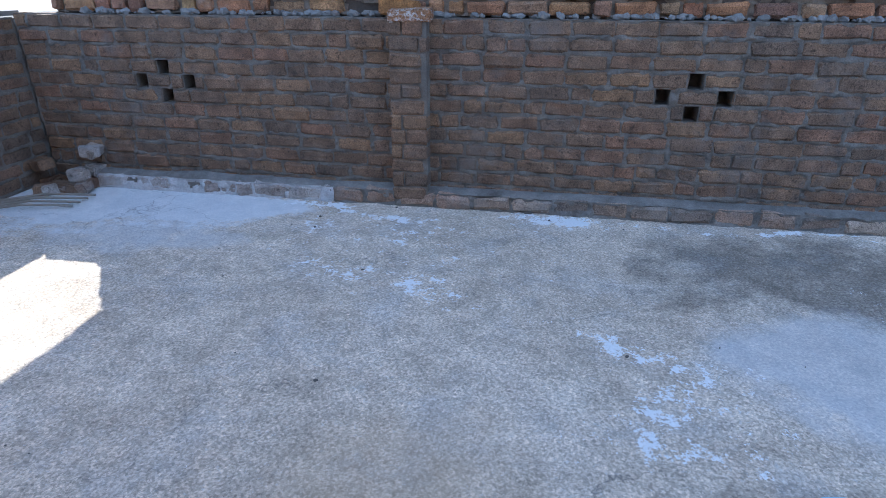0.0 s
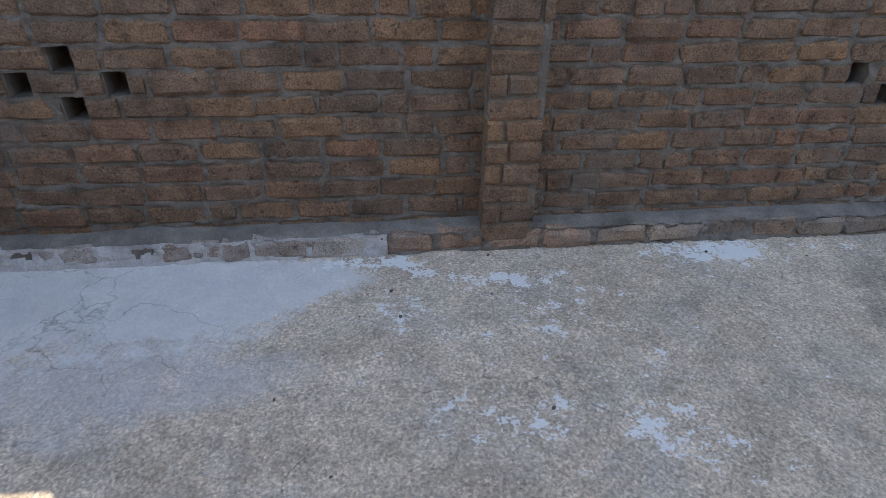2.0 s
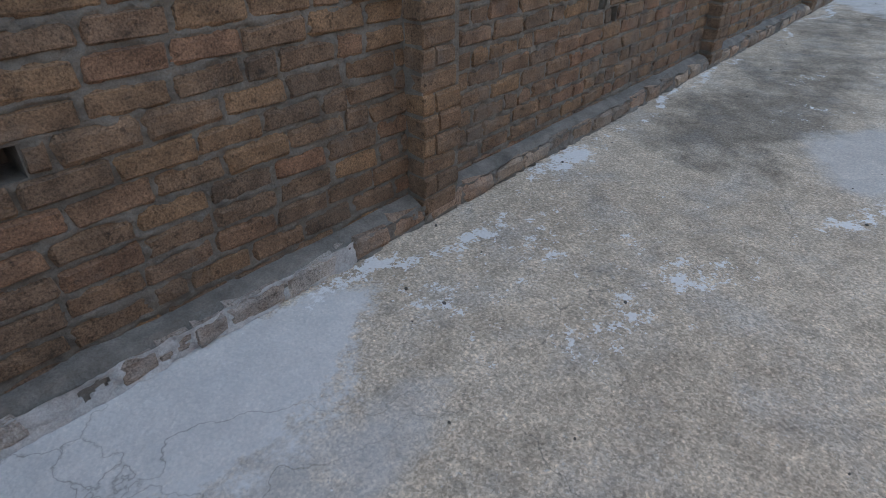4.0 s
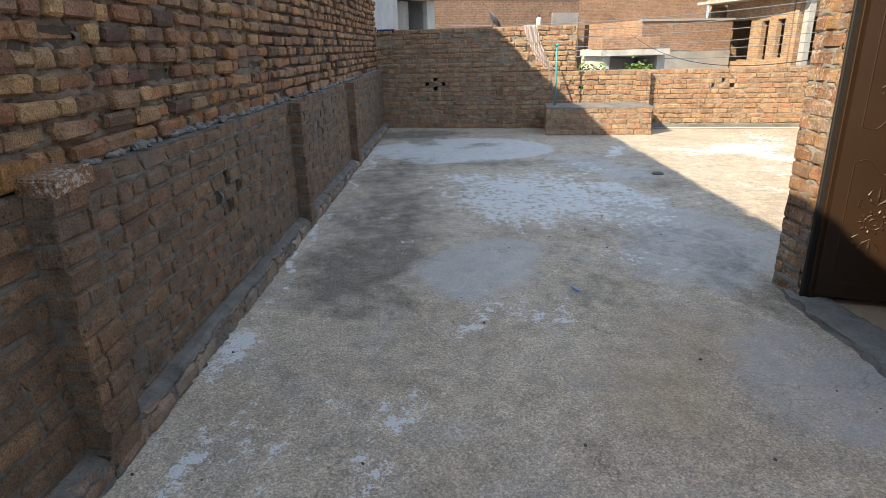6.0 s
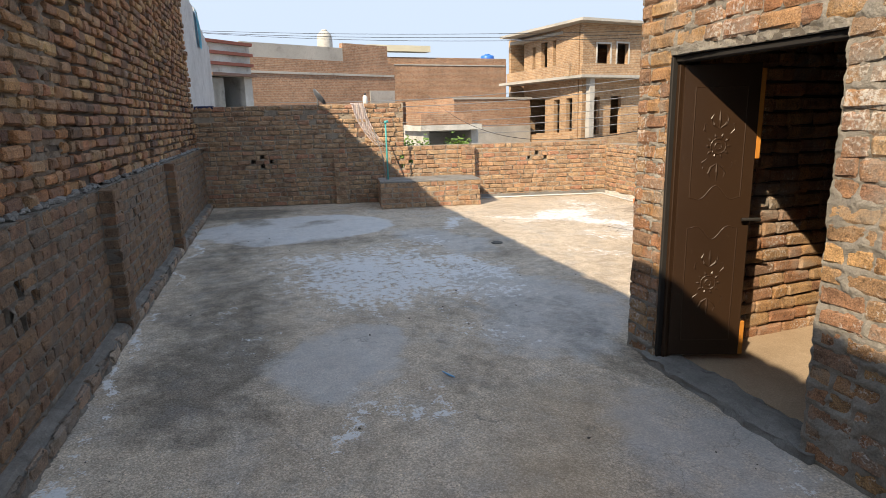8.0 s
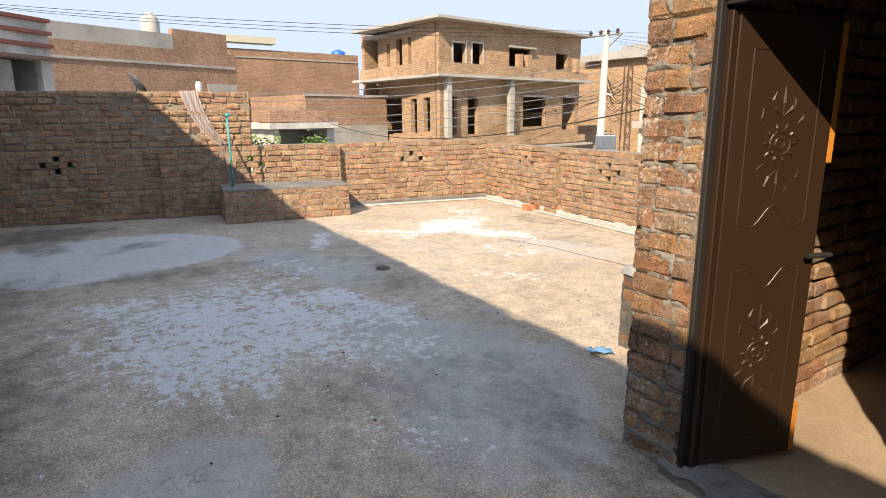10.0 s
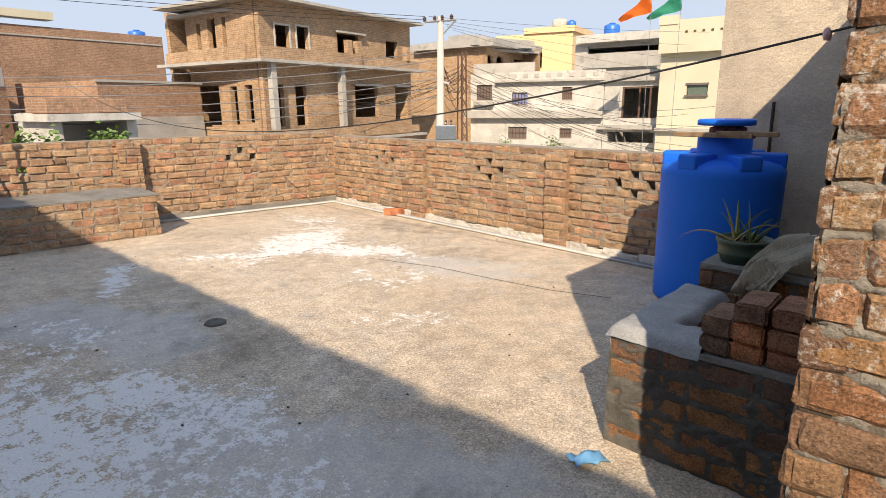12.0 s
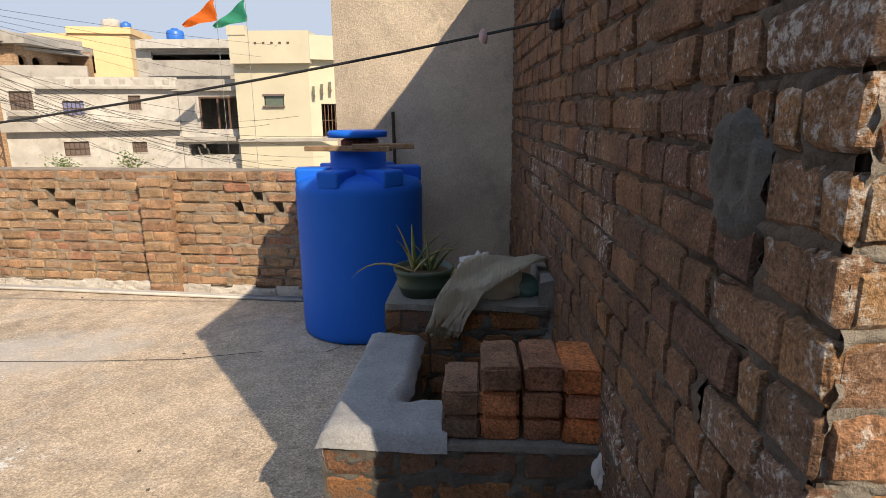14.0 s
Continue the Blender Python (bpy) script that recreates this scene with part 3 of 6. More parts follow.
for s, w, top, deep in ((5.43, 0.26, 1.05, 0.10), (2.97, 0.26, 1.03, 0.13)):
    at = EAST @ pose(es(s), -deep, 0)
    pil = core("pilaster", at, w, top, deep + 0.005, MORTAR_LIGHT, inset=0.008)
    pil.parent = wall_east
    brick_wall(pil, at, w, 12, BRICK_BUFF, 1.2, course=top / 12, near=(0, 1), seed=int(s * 7), headers=0.5)
eu_gaps = [(es(5.0), es(4.9), 1.42, 1.52), (es(4.95), es(4.82), 1.26, 1.36)]
EAST_UP = EAST @ pose(0, 0.012, 0)
wall_east_upper = core("wall_east_upper", EAST_UP, 8.05 - 4.07, 1.88, 0.2, MORTAR_LIGHT, eu_gaps, z0=1.063, label="rough upper brick wall with open joints")
brick_wall(wall_east_upper, EAST_UP, 8.05 - 4.07, 9, BRICK_BUFF, 1.8, course=0.0905, z0=1.066, gaps=eu_gaps, near=(0, 4), proud=0.026, sway=0.014, seed=29, headers=0.3, joint=(0.008, 0.022), pointing=(Pointing(MORTAR_LIGHT, (0, 3.98), 0.015, 0.026, 0.3, 0.012, 0.009),))

# ---- south wall ----
S_WAY = (-0.9972, 0.0750)
SOUTH = pose(6.78, -2.40, 0, 0, 0, math.degrees(math.atan2(S_WAY[1], S_WAY[0])))
s_gaps = cross(3.26, row_mid(8, 0.085)) + cross(5.08, row_mid(8, 0.085)) + cross(1.28, row_mid(8, 0.085))[:3]
wall_south = core("wall_south", SOUTH, 5.75, 1.0, 0.22, MORTAR_LIGHT, s_gaps, inset=0.005, label="sunlit buff brick parapet with a whitewashed foot")
brick_wall(wall_south, SOUTH, 5.75, 11, BRICK_BUFF, 1.3, course=0.085, z0=0.065, gaps=s_gaps, near=(0, 5.75), seed=37, proud=0.022, sway=0.009, joint=(0.008, 0.02), pointing=(Pointing(MORTAR_LIGHT, (0, 5.75), 0.014, 0.013, 0.3, 0.011, 0.007),))
for s in (1.92, 4.11):
    at = SOUTH @ pose(s, -0.09, 0)
    pil = core("pilaster", at, 0.27, 0.96, 0.095, MORTAR_LIGHT, inset=0.008)
    pil.parent = wall_south
    brick_wall(pil, at, 0.27, 11, BRICK_BUFF, 1.3, course=0.087, near=(0, 1), seed=int(s * 9), headers=0.5)

# ---- plastered neighbour wall ----
bm = bmesh.new()
box(bm, -0.30, 1.05, -2.2, -1.97, 0, 3.4)
wall_plaster = tagged(mesh_object("wall_south_plaster", bm, PLASTER), "weathered grey cement plaster wall with patches", "wall", kind="structure")

# ---- stair room ----
C = (-0.46, 1.80)
RN = pose(C[0], C[1], 0, 0, 0, 180)
D0, D1, DTOP = 0.285, 1.41, 1.90
r_gaps = [(D0, D1, -0.1, DTOP)]
wall_room_north = core("wall_room_north", RN, 3.9, 2.62, 0.21, MORTAR, r_gaps, inset=0.009, label="orange brick room wall smeared with cement")
brick_wall(wall_room_north, RN, 3.9, 28, BRICK_ROOM, 1.4, course=0.0925, gaps=r_gaps, near=(0, 2.2), sway=0.004, proud=0.007, seed=43, headers=0.4, joint=(0.004, 0.012),
           pointing=(Pointing(CEMENT_JAMB, (0.002, 0.285), 0.007, 0.010, 0.5, 0.009, 0.010, (0.75, 0.007)), Pointing(CEMENT_JAMB, (0.285, 2.6), 0.009, 0.009, 0.35, 0.009, 0.010, (1.05, 0.009), (1.5, 0.005))))
RE = along((-0.26, -1.97), (-0.20, 3.77))
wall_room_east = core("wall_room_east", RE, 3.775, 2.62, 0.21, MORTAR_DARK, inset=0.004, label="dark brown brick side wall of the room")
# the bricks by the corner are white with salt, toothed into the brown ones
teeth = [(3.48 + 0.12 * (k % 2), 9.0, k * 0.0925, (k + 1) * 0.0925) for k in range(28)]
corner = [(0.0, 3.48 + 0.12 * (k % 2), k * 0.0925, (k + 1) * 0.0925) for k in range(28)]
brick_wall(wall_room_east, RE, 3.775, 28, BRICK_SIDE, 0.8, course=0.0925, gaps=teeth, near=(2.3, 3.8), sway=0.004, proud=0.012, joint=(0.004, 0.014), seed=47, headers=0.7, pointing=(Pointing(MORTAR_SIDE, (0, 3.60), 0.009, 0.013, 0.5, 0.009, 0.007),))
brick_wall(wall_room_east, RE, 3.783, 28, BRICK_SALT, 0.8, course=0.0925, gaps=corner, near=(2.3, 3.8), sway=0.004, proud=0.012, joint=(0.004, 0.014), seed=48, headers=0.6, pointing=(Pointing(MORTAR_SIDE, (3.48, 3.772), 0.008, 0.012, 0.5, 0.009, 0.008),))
bm = bmesh.new()
box(bm, -4.36, -4.15, -1.97, 1.585, 0, 2.62)
tagged(mesh_object("wall_room_west", bm, MORTAR), "plain back wall of the room", "wall", kind="structure")
bm = bmesh.new()
box(bm, -4.15, -0.49, -2.2, -1.97, 0, 2.62)
tagged(mesh_object("wall_room_south", bm, MORTAR), "plain end wall of the room", "wall", kind="structure")
bm = bmesh.new()
box(bm, -4.36, -0.42, -1.96, 1.76, 2.624, 2.74)
tagged(mesh_object("ceiling", bm, MORTAR), "concrete slab roof of the room", "ceiling", kind="structure")
bm = bmesh.new()
box(bm, -5.1, -4.87, 1.0, 5.6, 0, 1.1)
wall_west = tagged(mesh_object("wall_west", bm, MORTAR_FLUSH), "low brown brick parapet closing the roof", "wall", kind="structure")
brick_wall(wall_west, along((-4.868, 1.0), (0, 1)), 4.33, 12, BRICK_LOW, 1.25, near=(2.6, 4.33), proud=0.008, seed=53, z0=0.02, pointing=(Pointing(MORTAR_FLUSH, (2.0, 4.33), 0.014, 0.003, 0.5, 0.006, 0.003),))


# ---- water tank ----
def water_tank():
    tank = group_thing("water_tank", (0.77, -1.40, 0.0), "large blue plastic water tank standing on the roof floor", "water tank")
    blue, n, l, b = material("blue_plastic", 0.5)
    tone = mix(n, l, ramp(n, l, noise_tex(n, l, 3.0, 6.0), [(0.4, 0.0), (0.75, 0.35)]), (0.0, 0.15, 0.74), (0.0, 0.19, 0.80))
    b.inputs["Specular IOR Level"].default_value = 0.14
    l.new(tone, b.inputs["Base Color"])
    bump(n, l, b, noise_tex(n, l, 60.0, 4.0), 0.12, 0.002)
    body = lathe(bmesh.new(), [(0.385, 0.0), (0.405, 0.012), (0.408, 0.05), (0.41, 0.3), (0.41, 0.6), (0.412, 0.92), (0.415, 0.955), (0.408, 0.985), (0.385, 1.02), (0.30, 1.045), (0.19, 1.06), (0.182, 1.07), (0.18, 1.2), (0.17, 1.215)], 64)
    part("body", body, blue, tank, "ribless blue barrel with a rounded shoulder", True)
    for k in range(6):
        bm = bmesh.new()
        a = math.radians(60 * k + 14)
        box(bm, 0.17, 0.405, -0.075, 0.075, 0.99, 1.095, Matrix.Rotation(a, 4, "Z"))
        bevel(bm, 0.02, 3)
        part("lug", bm, blue, tank, "raised blue shoulder rib", True)
    lid = lathe(bmesh.new(), [(0.175, 1.285), (0.19, 1.283), (0.192, 1.315), (0.18, 1.325), (0.172, 1.318), (0.05, 1.328), (0.02, 1.33)], 48)
    part("lid", lid, blue, tank, "round blue screw lid propped loosely", True)
    return tank


water_tank()


def masonry_block(name, label, at, w, d, h, rows, mat, seed, worn=1.4, pointing=()):
    """A low brick block: x to the right along its front, y into it."""
    body = core(name, at, w, h, d, MORTAR, inset=0.012, category="block")
    body["kind"] = "thing"
    tagged(body, label, "brick block")
    brick_wall(body, at, w, rows, mat, worn, course=h / rows, near=(0, 9), proud=0.004, seed=seed, headers=0.35, pointing=pointing)
    brick_wall(body, at @ pose(0, d, 0, 0, 0, -90), d, rows, mat, worn, course=h / rows, near=(0, 9), proud=0.004, seed=seed + 1, headers=0.35)
    return body


# ---- north kerb, ledge and loose bricks ----
CEMENT_GREY = cement_material("cement_grey", (0.15, 0.145, 0.135), (0.30, 0.29, 0.275), 3.2, 0.014, (0.12, 0.11, 0.10))
BRICK_LIME = brick_material("brick_limed", [(0.30, 0.22, 0.16), (0.38, 0.34, 0.30), (0.24, 0.17, 0.13), (0.42, 0.38, 0.34)], 0.10, (0.46, 0.45, 0.44), 0.03)
BRICK_KERB = brick_material("brick_kerb", [(0.27, 0.189, 0.135), (0.351, 0.23, 0.162), (0.203, 0.155, 0.121), (0.378, 0.297, 0.23), (0.243, 0.169, 0.121)], 0.06, (0.22, 0.205, 0.185), 0.02)
WASH_PALE = cement_material("lime_wash", (0.36, 0.36, 0.36), (0.60, 0.60, 0.60), 5.0, 0.015)
MORTAR_KERB = cement_material("mortar_kerb", (0.11, 0.10, 0.088), (0.27, 0.25, 0.225), 7.0, 0.025)
KERB = along((-4.45, 5.228), (1, 0))
bm = bmesh.new()
for k in range(62):
    a, b = k * 0.2, k * 0.2 + 0.2
    ring = [bm.verts.new(KERB @ Vector((x, y, z))) for x in (a, b) for y, z in ((0.014, 0.0), (0.016, 0.085), (0.05, 0.108), (0.11, 0.118))]
    for i in range(3):
        bm.faces.new((ring[i], ring[i + 4], ring[i + 5], ring[i + 1]))
bmesh.ops.remove_doubles(bm, verts=bm.verts, dist=0.0005)
rough_up(bm, 0.09, 0.016, 2.0)
kerb = tagged(mesh_object("kerb", bm, MORTAR_KERB), "low cement-capped brick kerb along the wall foot", "kerb", kind="structure")
brick_wall(kerb, KERB, 1.75, 1, BRICK_LIME, 2.0, course=0.1, near=(0, 12.4), proud=0.004, sway=0.010, seed=61, headers=0.1, pointing=(Pointing(WASH_PALE, (0, 1.75), 0.009, 0.004, 0.2, 0.010, 0.010),))
brick_wall(kerb, KERB @ pose(1.75, 0, 0), 10.65, 1, BRICK_KERB, 2.2, course=0.1, near=(0, 12.4), proud=0.004, sway=0.012, seed=62, headers=0.15, joint=(0.006, 0.022), pointing=(Pointing(MORTAR_KERB, (0, 6), 0.009, 0.012, 0.5, 0.012, 0.005),))

bm = bmesh.new()
rnd = random.Random(8)
for k in range(420):
    x = rnd.uniform(-4.4, 8.0)
    size = rnd.uniform(0.01, 0.035)
    made = bmesh.ops.create_icosphere(bm, subdivisions=1, radius=size)["verts"]
    bmesh.ops.transform(bm, matrix=pose(x, 5.432 - rnd.uniform(0.0, 0.06), 1.135 + size * 0.35, rnd.uniform(0, 90), 0, rnd.uniform(0, 180)) @ Matrix.Diagonal((1.5, 0.9, 0.7, 1)), verts=made)
rough_up(bm, 0.02, 0.007)
part("mortar_droppings", bm, CEMENT_GREY, wall_north)["kind"] = "stuff"


BRICK_CRUST = brick_material("brick_crusted", [(0.26, 0.13, 0.06), (0.30, 0.15, 0.07)], -0.02, (0.50, 0.48, 0.46), 0.10)
BRICK_AMBER = brick_material("brick_amber", [(0.40, 0.20, 0.07), (0.36, 0.17, 0.06)], -0.15, (0.3, 0.26, 0.22))


def loose_brick(at, turn, label, mat=BRICK_LOOSE, size=(0.225, 0.11, 0.074), tilt=(0, 0), seed=0, group=""):
    bm = bmesh.new()
    x, y, z = size
    box(bm, -x / 2, x / 2, -y / 2, y / 2, 0, z)
    bmesh.ops.subdivide_edges(bm, edges=list(bm.edges), cuts=2, use_grid_fill=True)
    bmesh.ops.bevel(bm, geom=[e for e in bm.edges if e.calc_face_angle(0) > 0.5], offset=0.008, segments=2, affect="EDGES")
    rough_up(bm, 0.05, 0.006, seed * 3.1 + 1)
    ob = mesh_object("brick", bm, mat)
    ob.matrix_world = pose(*at, tilt[0], tilt[1], turn)
    return tagged(ob, label, "brick", group)


loose_brick((-2.17, 5.28, 1.118), 4, "old brick crusted with white mortar lying on the pilaster", BRICK_CRUST, (0.25, 0.14, 0.066), (3, -2), 1)
loose_brick((-2.26, 5.375, 1.14), 8, "rounded yellow-orange brick lying on the wall ledge", BRICK_AMBER, (0.24, 0.10, 0.088), (0, 4), 2)
for k in range(14):
    x, y = -4.42 - rnd.uniform(0, 0.38), 5.3 - rnd.uniform(0.0, 0.3)
    loose_brick((x, y, 0.0 + 0.07 * (k % 4) * (1 if y > 5.12 else 0)), rnd.uniform(0, 180), "broken brick fragment in the rubble heap", BRICK_LIME if k % 2 else BRICK_LOW, (rnd.uniform(0.09, 0.2), 0.1, 0.07), (rnd.uniform(-14, 14), rnd.uniform(-14, 14)), k + 5, "rubble in the corner")
for k in range(4):
    tw = bmesh.new()
    y = 5.0 - 0.07 * k
    tube(tw, [(-4.85, y - 0.2, 0.02), (-4.6, y - 0.06, 0.035), (-4.3, y + 0.02, 0.02)], 0.008, 6)
    tagged(mesh_object("stick", tw, plain_material("stick_grey", (0.25, 0.22, 0.18), 0.9)), "thin grey stick lying by the rubble", "stick", "sticks by the rubble")

# ---- east block, pipe and cloth ----
B0, B1 = Vector((6.54, 2.27, 0)), Vector((6.33, 0.46, 0))
block_way = (B1 - B0).normalized()
block_at = along((B0.x, B0.y), (block_way.x, block_way.y))
block_east = masonry_block("brick_block", "low brick block built against the parapet", block_at, (B1 - B0).length, 0.95, 0.47, 5, BRICK_BUFF, 71, pointing=(Pointing(MORTAR_LIGHT, (0, 1.8), 0.012, 0.008, 0.4, 0.009, 0.007),))
bm = bmesh.new()
box(bm, 0.0, (B1 - B0).length, 0.0, 0.9, 0.462, 0.482, block_at)
bmesh.ops.subdivide_edges(bm, edges=list(bm.edges), cuts=9, use_grid_fill=True)
rough_up(bm, 0.12, 0.012, 4)
part("cement_top", bm, CEMENT_GREY, block_east)

TEAL = plain_material("teal_pipe", (0.05, 0.36, 0.36), 0.45)
pipe = group_thing("standpipe", (0, 0, 0), "thin teal plastic standpipe with an elbow on top", "pipe")
foot = EAST @ Vector((es(4.42), -0.55, 0.47))
bm = bmesh.new()
tube(bm, [foot, foot + Vector((0.01, 0, 0.55)), foot + Vector((0.02, 0.0, 1.04))], 0.016, 10)
part("riser", bm, TEAL, pipe, "", True)
bm = bmesh.new()
top = foot + Vector((0.02, 0, 1.03))
tube(bm, [top, top + Vector((0, 0.01, 0.03)), top + Vector((0, -0.05, 0.04))], [0.024, 0.026, 0.024], 10)
part("elbow", bm, TEAL, pipe, "", True)
bm = bmesh.new()
tube(bm, [foot + Vector((0.0, 0.02, 0.0)), foot + Vector((0.1, 0.08, 0.5)), foot + Vector((0.2, 0.2, 0.95))], 0.013, 6)
tagged(mesh_object("lath", bm, plain_material("weathered_lath", (0.22, 0.2, 0.18), 0.9)), "weathered grey lath leaning on the wall", "stick")


def cloth_sheet(name, place, width, path, mat, folds, label, category, depth=0.012, taper=1.0, crumple=0.0):
    """A hanging cloth: path (x shift, y, z) down the middle, with folds across it, creases and a ragged hem."""
    bm = bmesh.new()
    rows, steps, across = [], 5 * (len(path) - 1), 30
    way = [Vector(p) for p in path]
    for j in range(steps + 1):
        k, u = min(j // 5, len(way) - 2), j / 5 - min(j // 5, len(way) - 2)
        p0, p1, p2, p3 = way[max(k - 1, 0)], way[k], way[k + 1], way[min(k + 2, len(way) - 1)]
        c = 0.5 * (2 * p1 + (p2 - p0) * u + (2 * p0 - 5 * p1 + 4 * p2 - p3) * u * u + (3 * p1 - p0 - 3 * p2 + p3) * u ** 3)
        f = j / steps
        w = width * (1 - f + f * taper)
        row = []
        for i in range(across + 1):
            g = i / across - 0.5
            q = Vector((g * w * 9, f * 5, folds))
            lift = depth * math.sin((g + 0.5) * folds * 2 * math.pi + f * 1.5 + 2 * noise.noise(q * 0.5)) * (0.25 + f) + crumple * (noise.noise(q) + 0.6 * abs(noise.noise(q * 2.3)))
            hem = (0.02 + 0.5 * crumple) * noise.noise(Vector((i * 0.7, folds, 3.0))) * f ** 4
            row.append(bm.verts.new(place @ Vector((c.x + g * w + crumple * noise.noise(q + Vector((7, 0, 0))), c.y - lift, c.z + 0.004 * math.sin(i * 1.7 + j) + hem + 0.7 * crumple * noise.noise(q * 1.4)))))
        rows.append(row)
    for a, b in zip(rows, rows[1:]):
        for i in range(across):
            bm.faces.new((a[i], a[i + 1], b[i + 1], b[i]))
    bmesh.ops.solidify(bm, geom=list(bm.faces), thickness=0.004)
    ob = mesh_object(name, bm, mat, smooth=True)
    return tagged(ob, label, category)


def striped(name, a, b, scale):
    m, n, l, bs = material(name, 0.9)
    w = n.new("ShaderNodeTexWave")
    w.bands_direction = "Y"
    w.inputs["Scale"].default_value, w.inputs["Distortion"].default_value = scale, 1.2
    l.new(n.new("ShaderNodeNewGeometry").outputs["Position"], w.inputs["Vector"])
    l.new(mix(n, l, ramp(n, l, w.outputs["Fac"], [(0.45, 0.0), (0.6, 1.0)]), a, b), bs.inputs["Base Color"])
    return m


cloth_sheet("cloth", EAST_UP, 0.28, [(es(4.93), 0.1, 1.885), (es(4.93), 0.0, 1.893), (es(4.92), -0.03, 1.85), (es(4.87), -0.035, 1.66), (es(4.78), -0.035, 1.45), (es(4.68), -0.035, 1.28), (es(4.56), -0.03, 1.13), (es(4.5), -0.03, 1.09)], striped("cloth_striped", (0.78, 0.72, 0.70), (0.60, 0.48, 0.48), 9.0), 3, "long pale striped cloth draped over the wall", "cloth", 0.014, 0.6)
cloth_sheet("cloth", EAST_UP, 0.34, [(es(7.75), 0.12, 1.89), (es(7.75), 0.02, 1.90), (es(7.74), -0.02, 1.88), (es(7.73), -0.024, 1.84)], plain_material("cloth_navy", (0.02, 0.03, 0.10), 0.9), 3, "dark blue cloth lying over the wall top", "cloth")

bottle = group_thing("bottle", EAST_UP @ Vector((es(4.78), 0.1, 1.875)), "small white plastic bottle standing on the wall top", "bottle")
part("body", lathe(bmesh.new(), [(0.04, 0), (0.045, 0.01), (0.045, 0.12), (0.03, 0.15), (0.018, 0.16)], 16), plain_material("white_plastic", (0.75, 0.75, 0.73), 0.5), bottle, "", True)
part("cap", lathe(bmesh.new(), [(0.018, 0.16), (0.02, 0.163), (0.02, 0.195), (0.012, 0.2)], 12), plain_material("black_plastic", (0.03, 0.03, 0.03), 0.5), bottle, "black cap", True)

dish = group_thing("satellite_dish", (9.64, 3.03, 1.9), "dark grey satellite dish seen edge-on behind the wall", "satellite dish")
bm = bmesh.new()
lathe(bm, [(0.02, 0.0), (0.08, 0.008), (0.16, 0.03), (0.21, 0.06), (0.205, 0.065), (0.15, 0.036), (0.07, 0.014), (0.015, 0.008)], 28)
bmesh.ops.transform(bm, matrix=pose(0, 0, 0.16, 50, 25, -10), verts=bm.verts)
part("reflector", bm, plain_material("dish_grey", (0.09, 0.10, 0.12), 0.5), dish, "", True)
part("mast", tube(bmesh.new(), [(0, 0, -2.0), (0, 0, 0.15)], 0.02, 8), plain_material("dish_mast", (0.2, 0.2, 0.2), 0.5, 0.6), dish)

# ---- pipes along the foot of the walls ----
PVC = plain_material("white_pvc", (0.52, 0.52, 0.51), 0.45)
for y, r, mat, label in ((-0.16, 0.013, PVC, "white plastic pipe lying along the parapet foot"), (-0.11, 0.013, plain_material("grey_pipe", (0.35, 0.35, 0.36), 0.5), "thin grey pipe lying along the parapet foot")):
    bm = bmesh.new()
    tube(bm, [SOUTH @ Vector((5.45, y, r + 0.004)), SOUTH @ Vector((3.2, y + 0.01, r + 0.004)), SOUTH @ Vector((1.5, y - 0.005, r + 0.004)), SOUTH @ Vector((-y, y, r + 0.004)), EAST @ Vector((es(1.2), y, r + 0.004)), EAST @ Vector((es(2.62), y - 0.01, r + 0.004))], r, 10)
    tagged(mesh_object("pipe", bm, mat, smooth=True), label, "pipe", "pipes along the parapet")
bm = bmesh.new()
for k in range(30):
    a = k * 0.192
    made = box(bm, a, a + 0.19, -0.02 - rnd.uniform(0, 0.03), 0.0, 0.0, 0.05 + rnd.uniform(0.0, 0.035), SOUTH)
bmesh.ops.subdivide_edges(bm, edges=list(bm.edges), cuts=2, use_grid_fill=True)
rough_up(bm, 0.04, 0.012, 6)
WHITEWASH = cement_material("whitewash", (0.45, 0.43, 0.40), (0.74, 0.72, 0.68), 6.0, 0.008, (0.26, 0.22, 0.18))
part("whitewashed_foot", bm, WHITEWASH, wall_south)
bm = bmesh.new()
for k in range(13):
    box(bm, es(2.6) + k * 0.2, es(2.6) + k * 0.2 + 0.199, -0.03 - rnd.uniform(0, 0.02), 0.0, 0.0, 0.06 + rnd.uniform(0.0, 0.02), EAST)
rough_up(bm, 0.05, 0.008, 9)
part("foot", bm, CEMENT_GREY, wall_east)
loose_brick((5.15, -2.13, 0.0), 20, "red broken brick lying at the parapet foot", BRICK_LOOSE, (0.26, 0.13, 0.09), (4, 3), 31)

# ---- small things on the floor ----
bm = bmesh.new()
lathe(bm, [(0.075, 0.0), (0.07, 0.012), (0.045, 0.02), (0.02, 0.014)], 18)
rough_up(bm, 0.03, 0.008, 3)
bmesh.ops.transform(bm, matrix=pose(3.07, 1.41, 0.0), verts=bm.verts)
tagged(mesh_object("mortar_lump", bm, plain_material("dark_mortar", (0.12, 0.115, 0.105), 0.95)), "dark dried mortar lump stuck to the floor", "mortar lump")
BLUE_FILM = plain_material("blue_film", (0.16, 0.42, 0.70), 0.4)


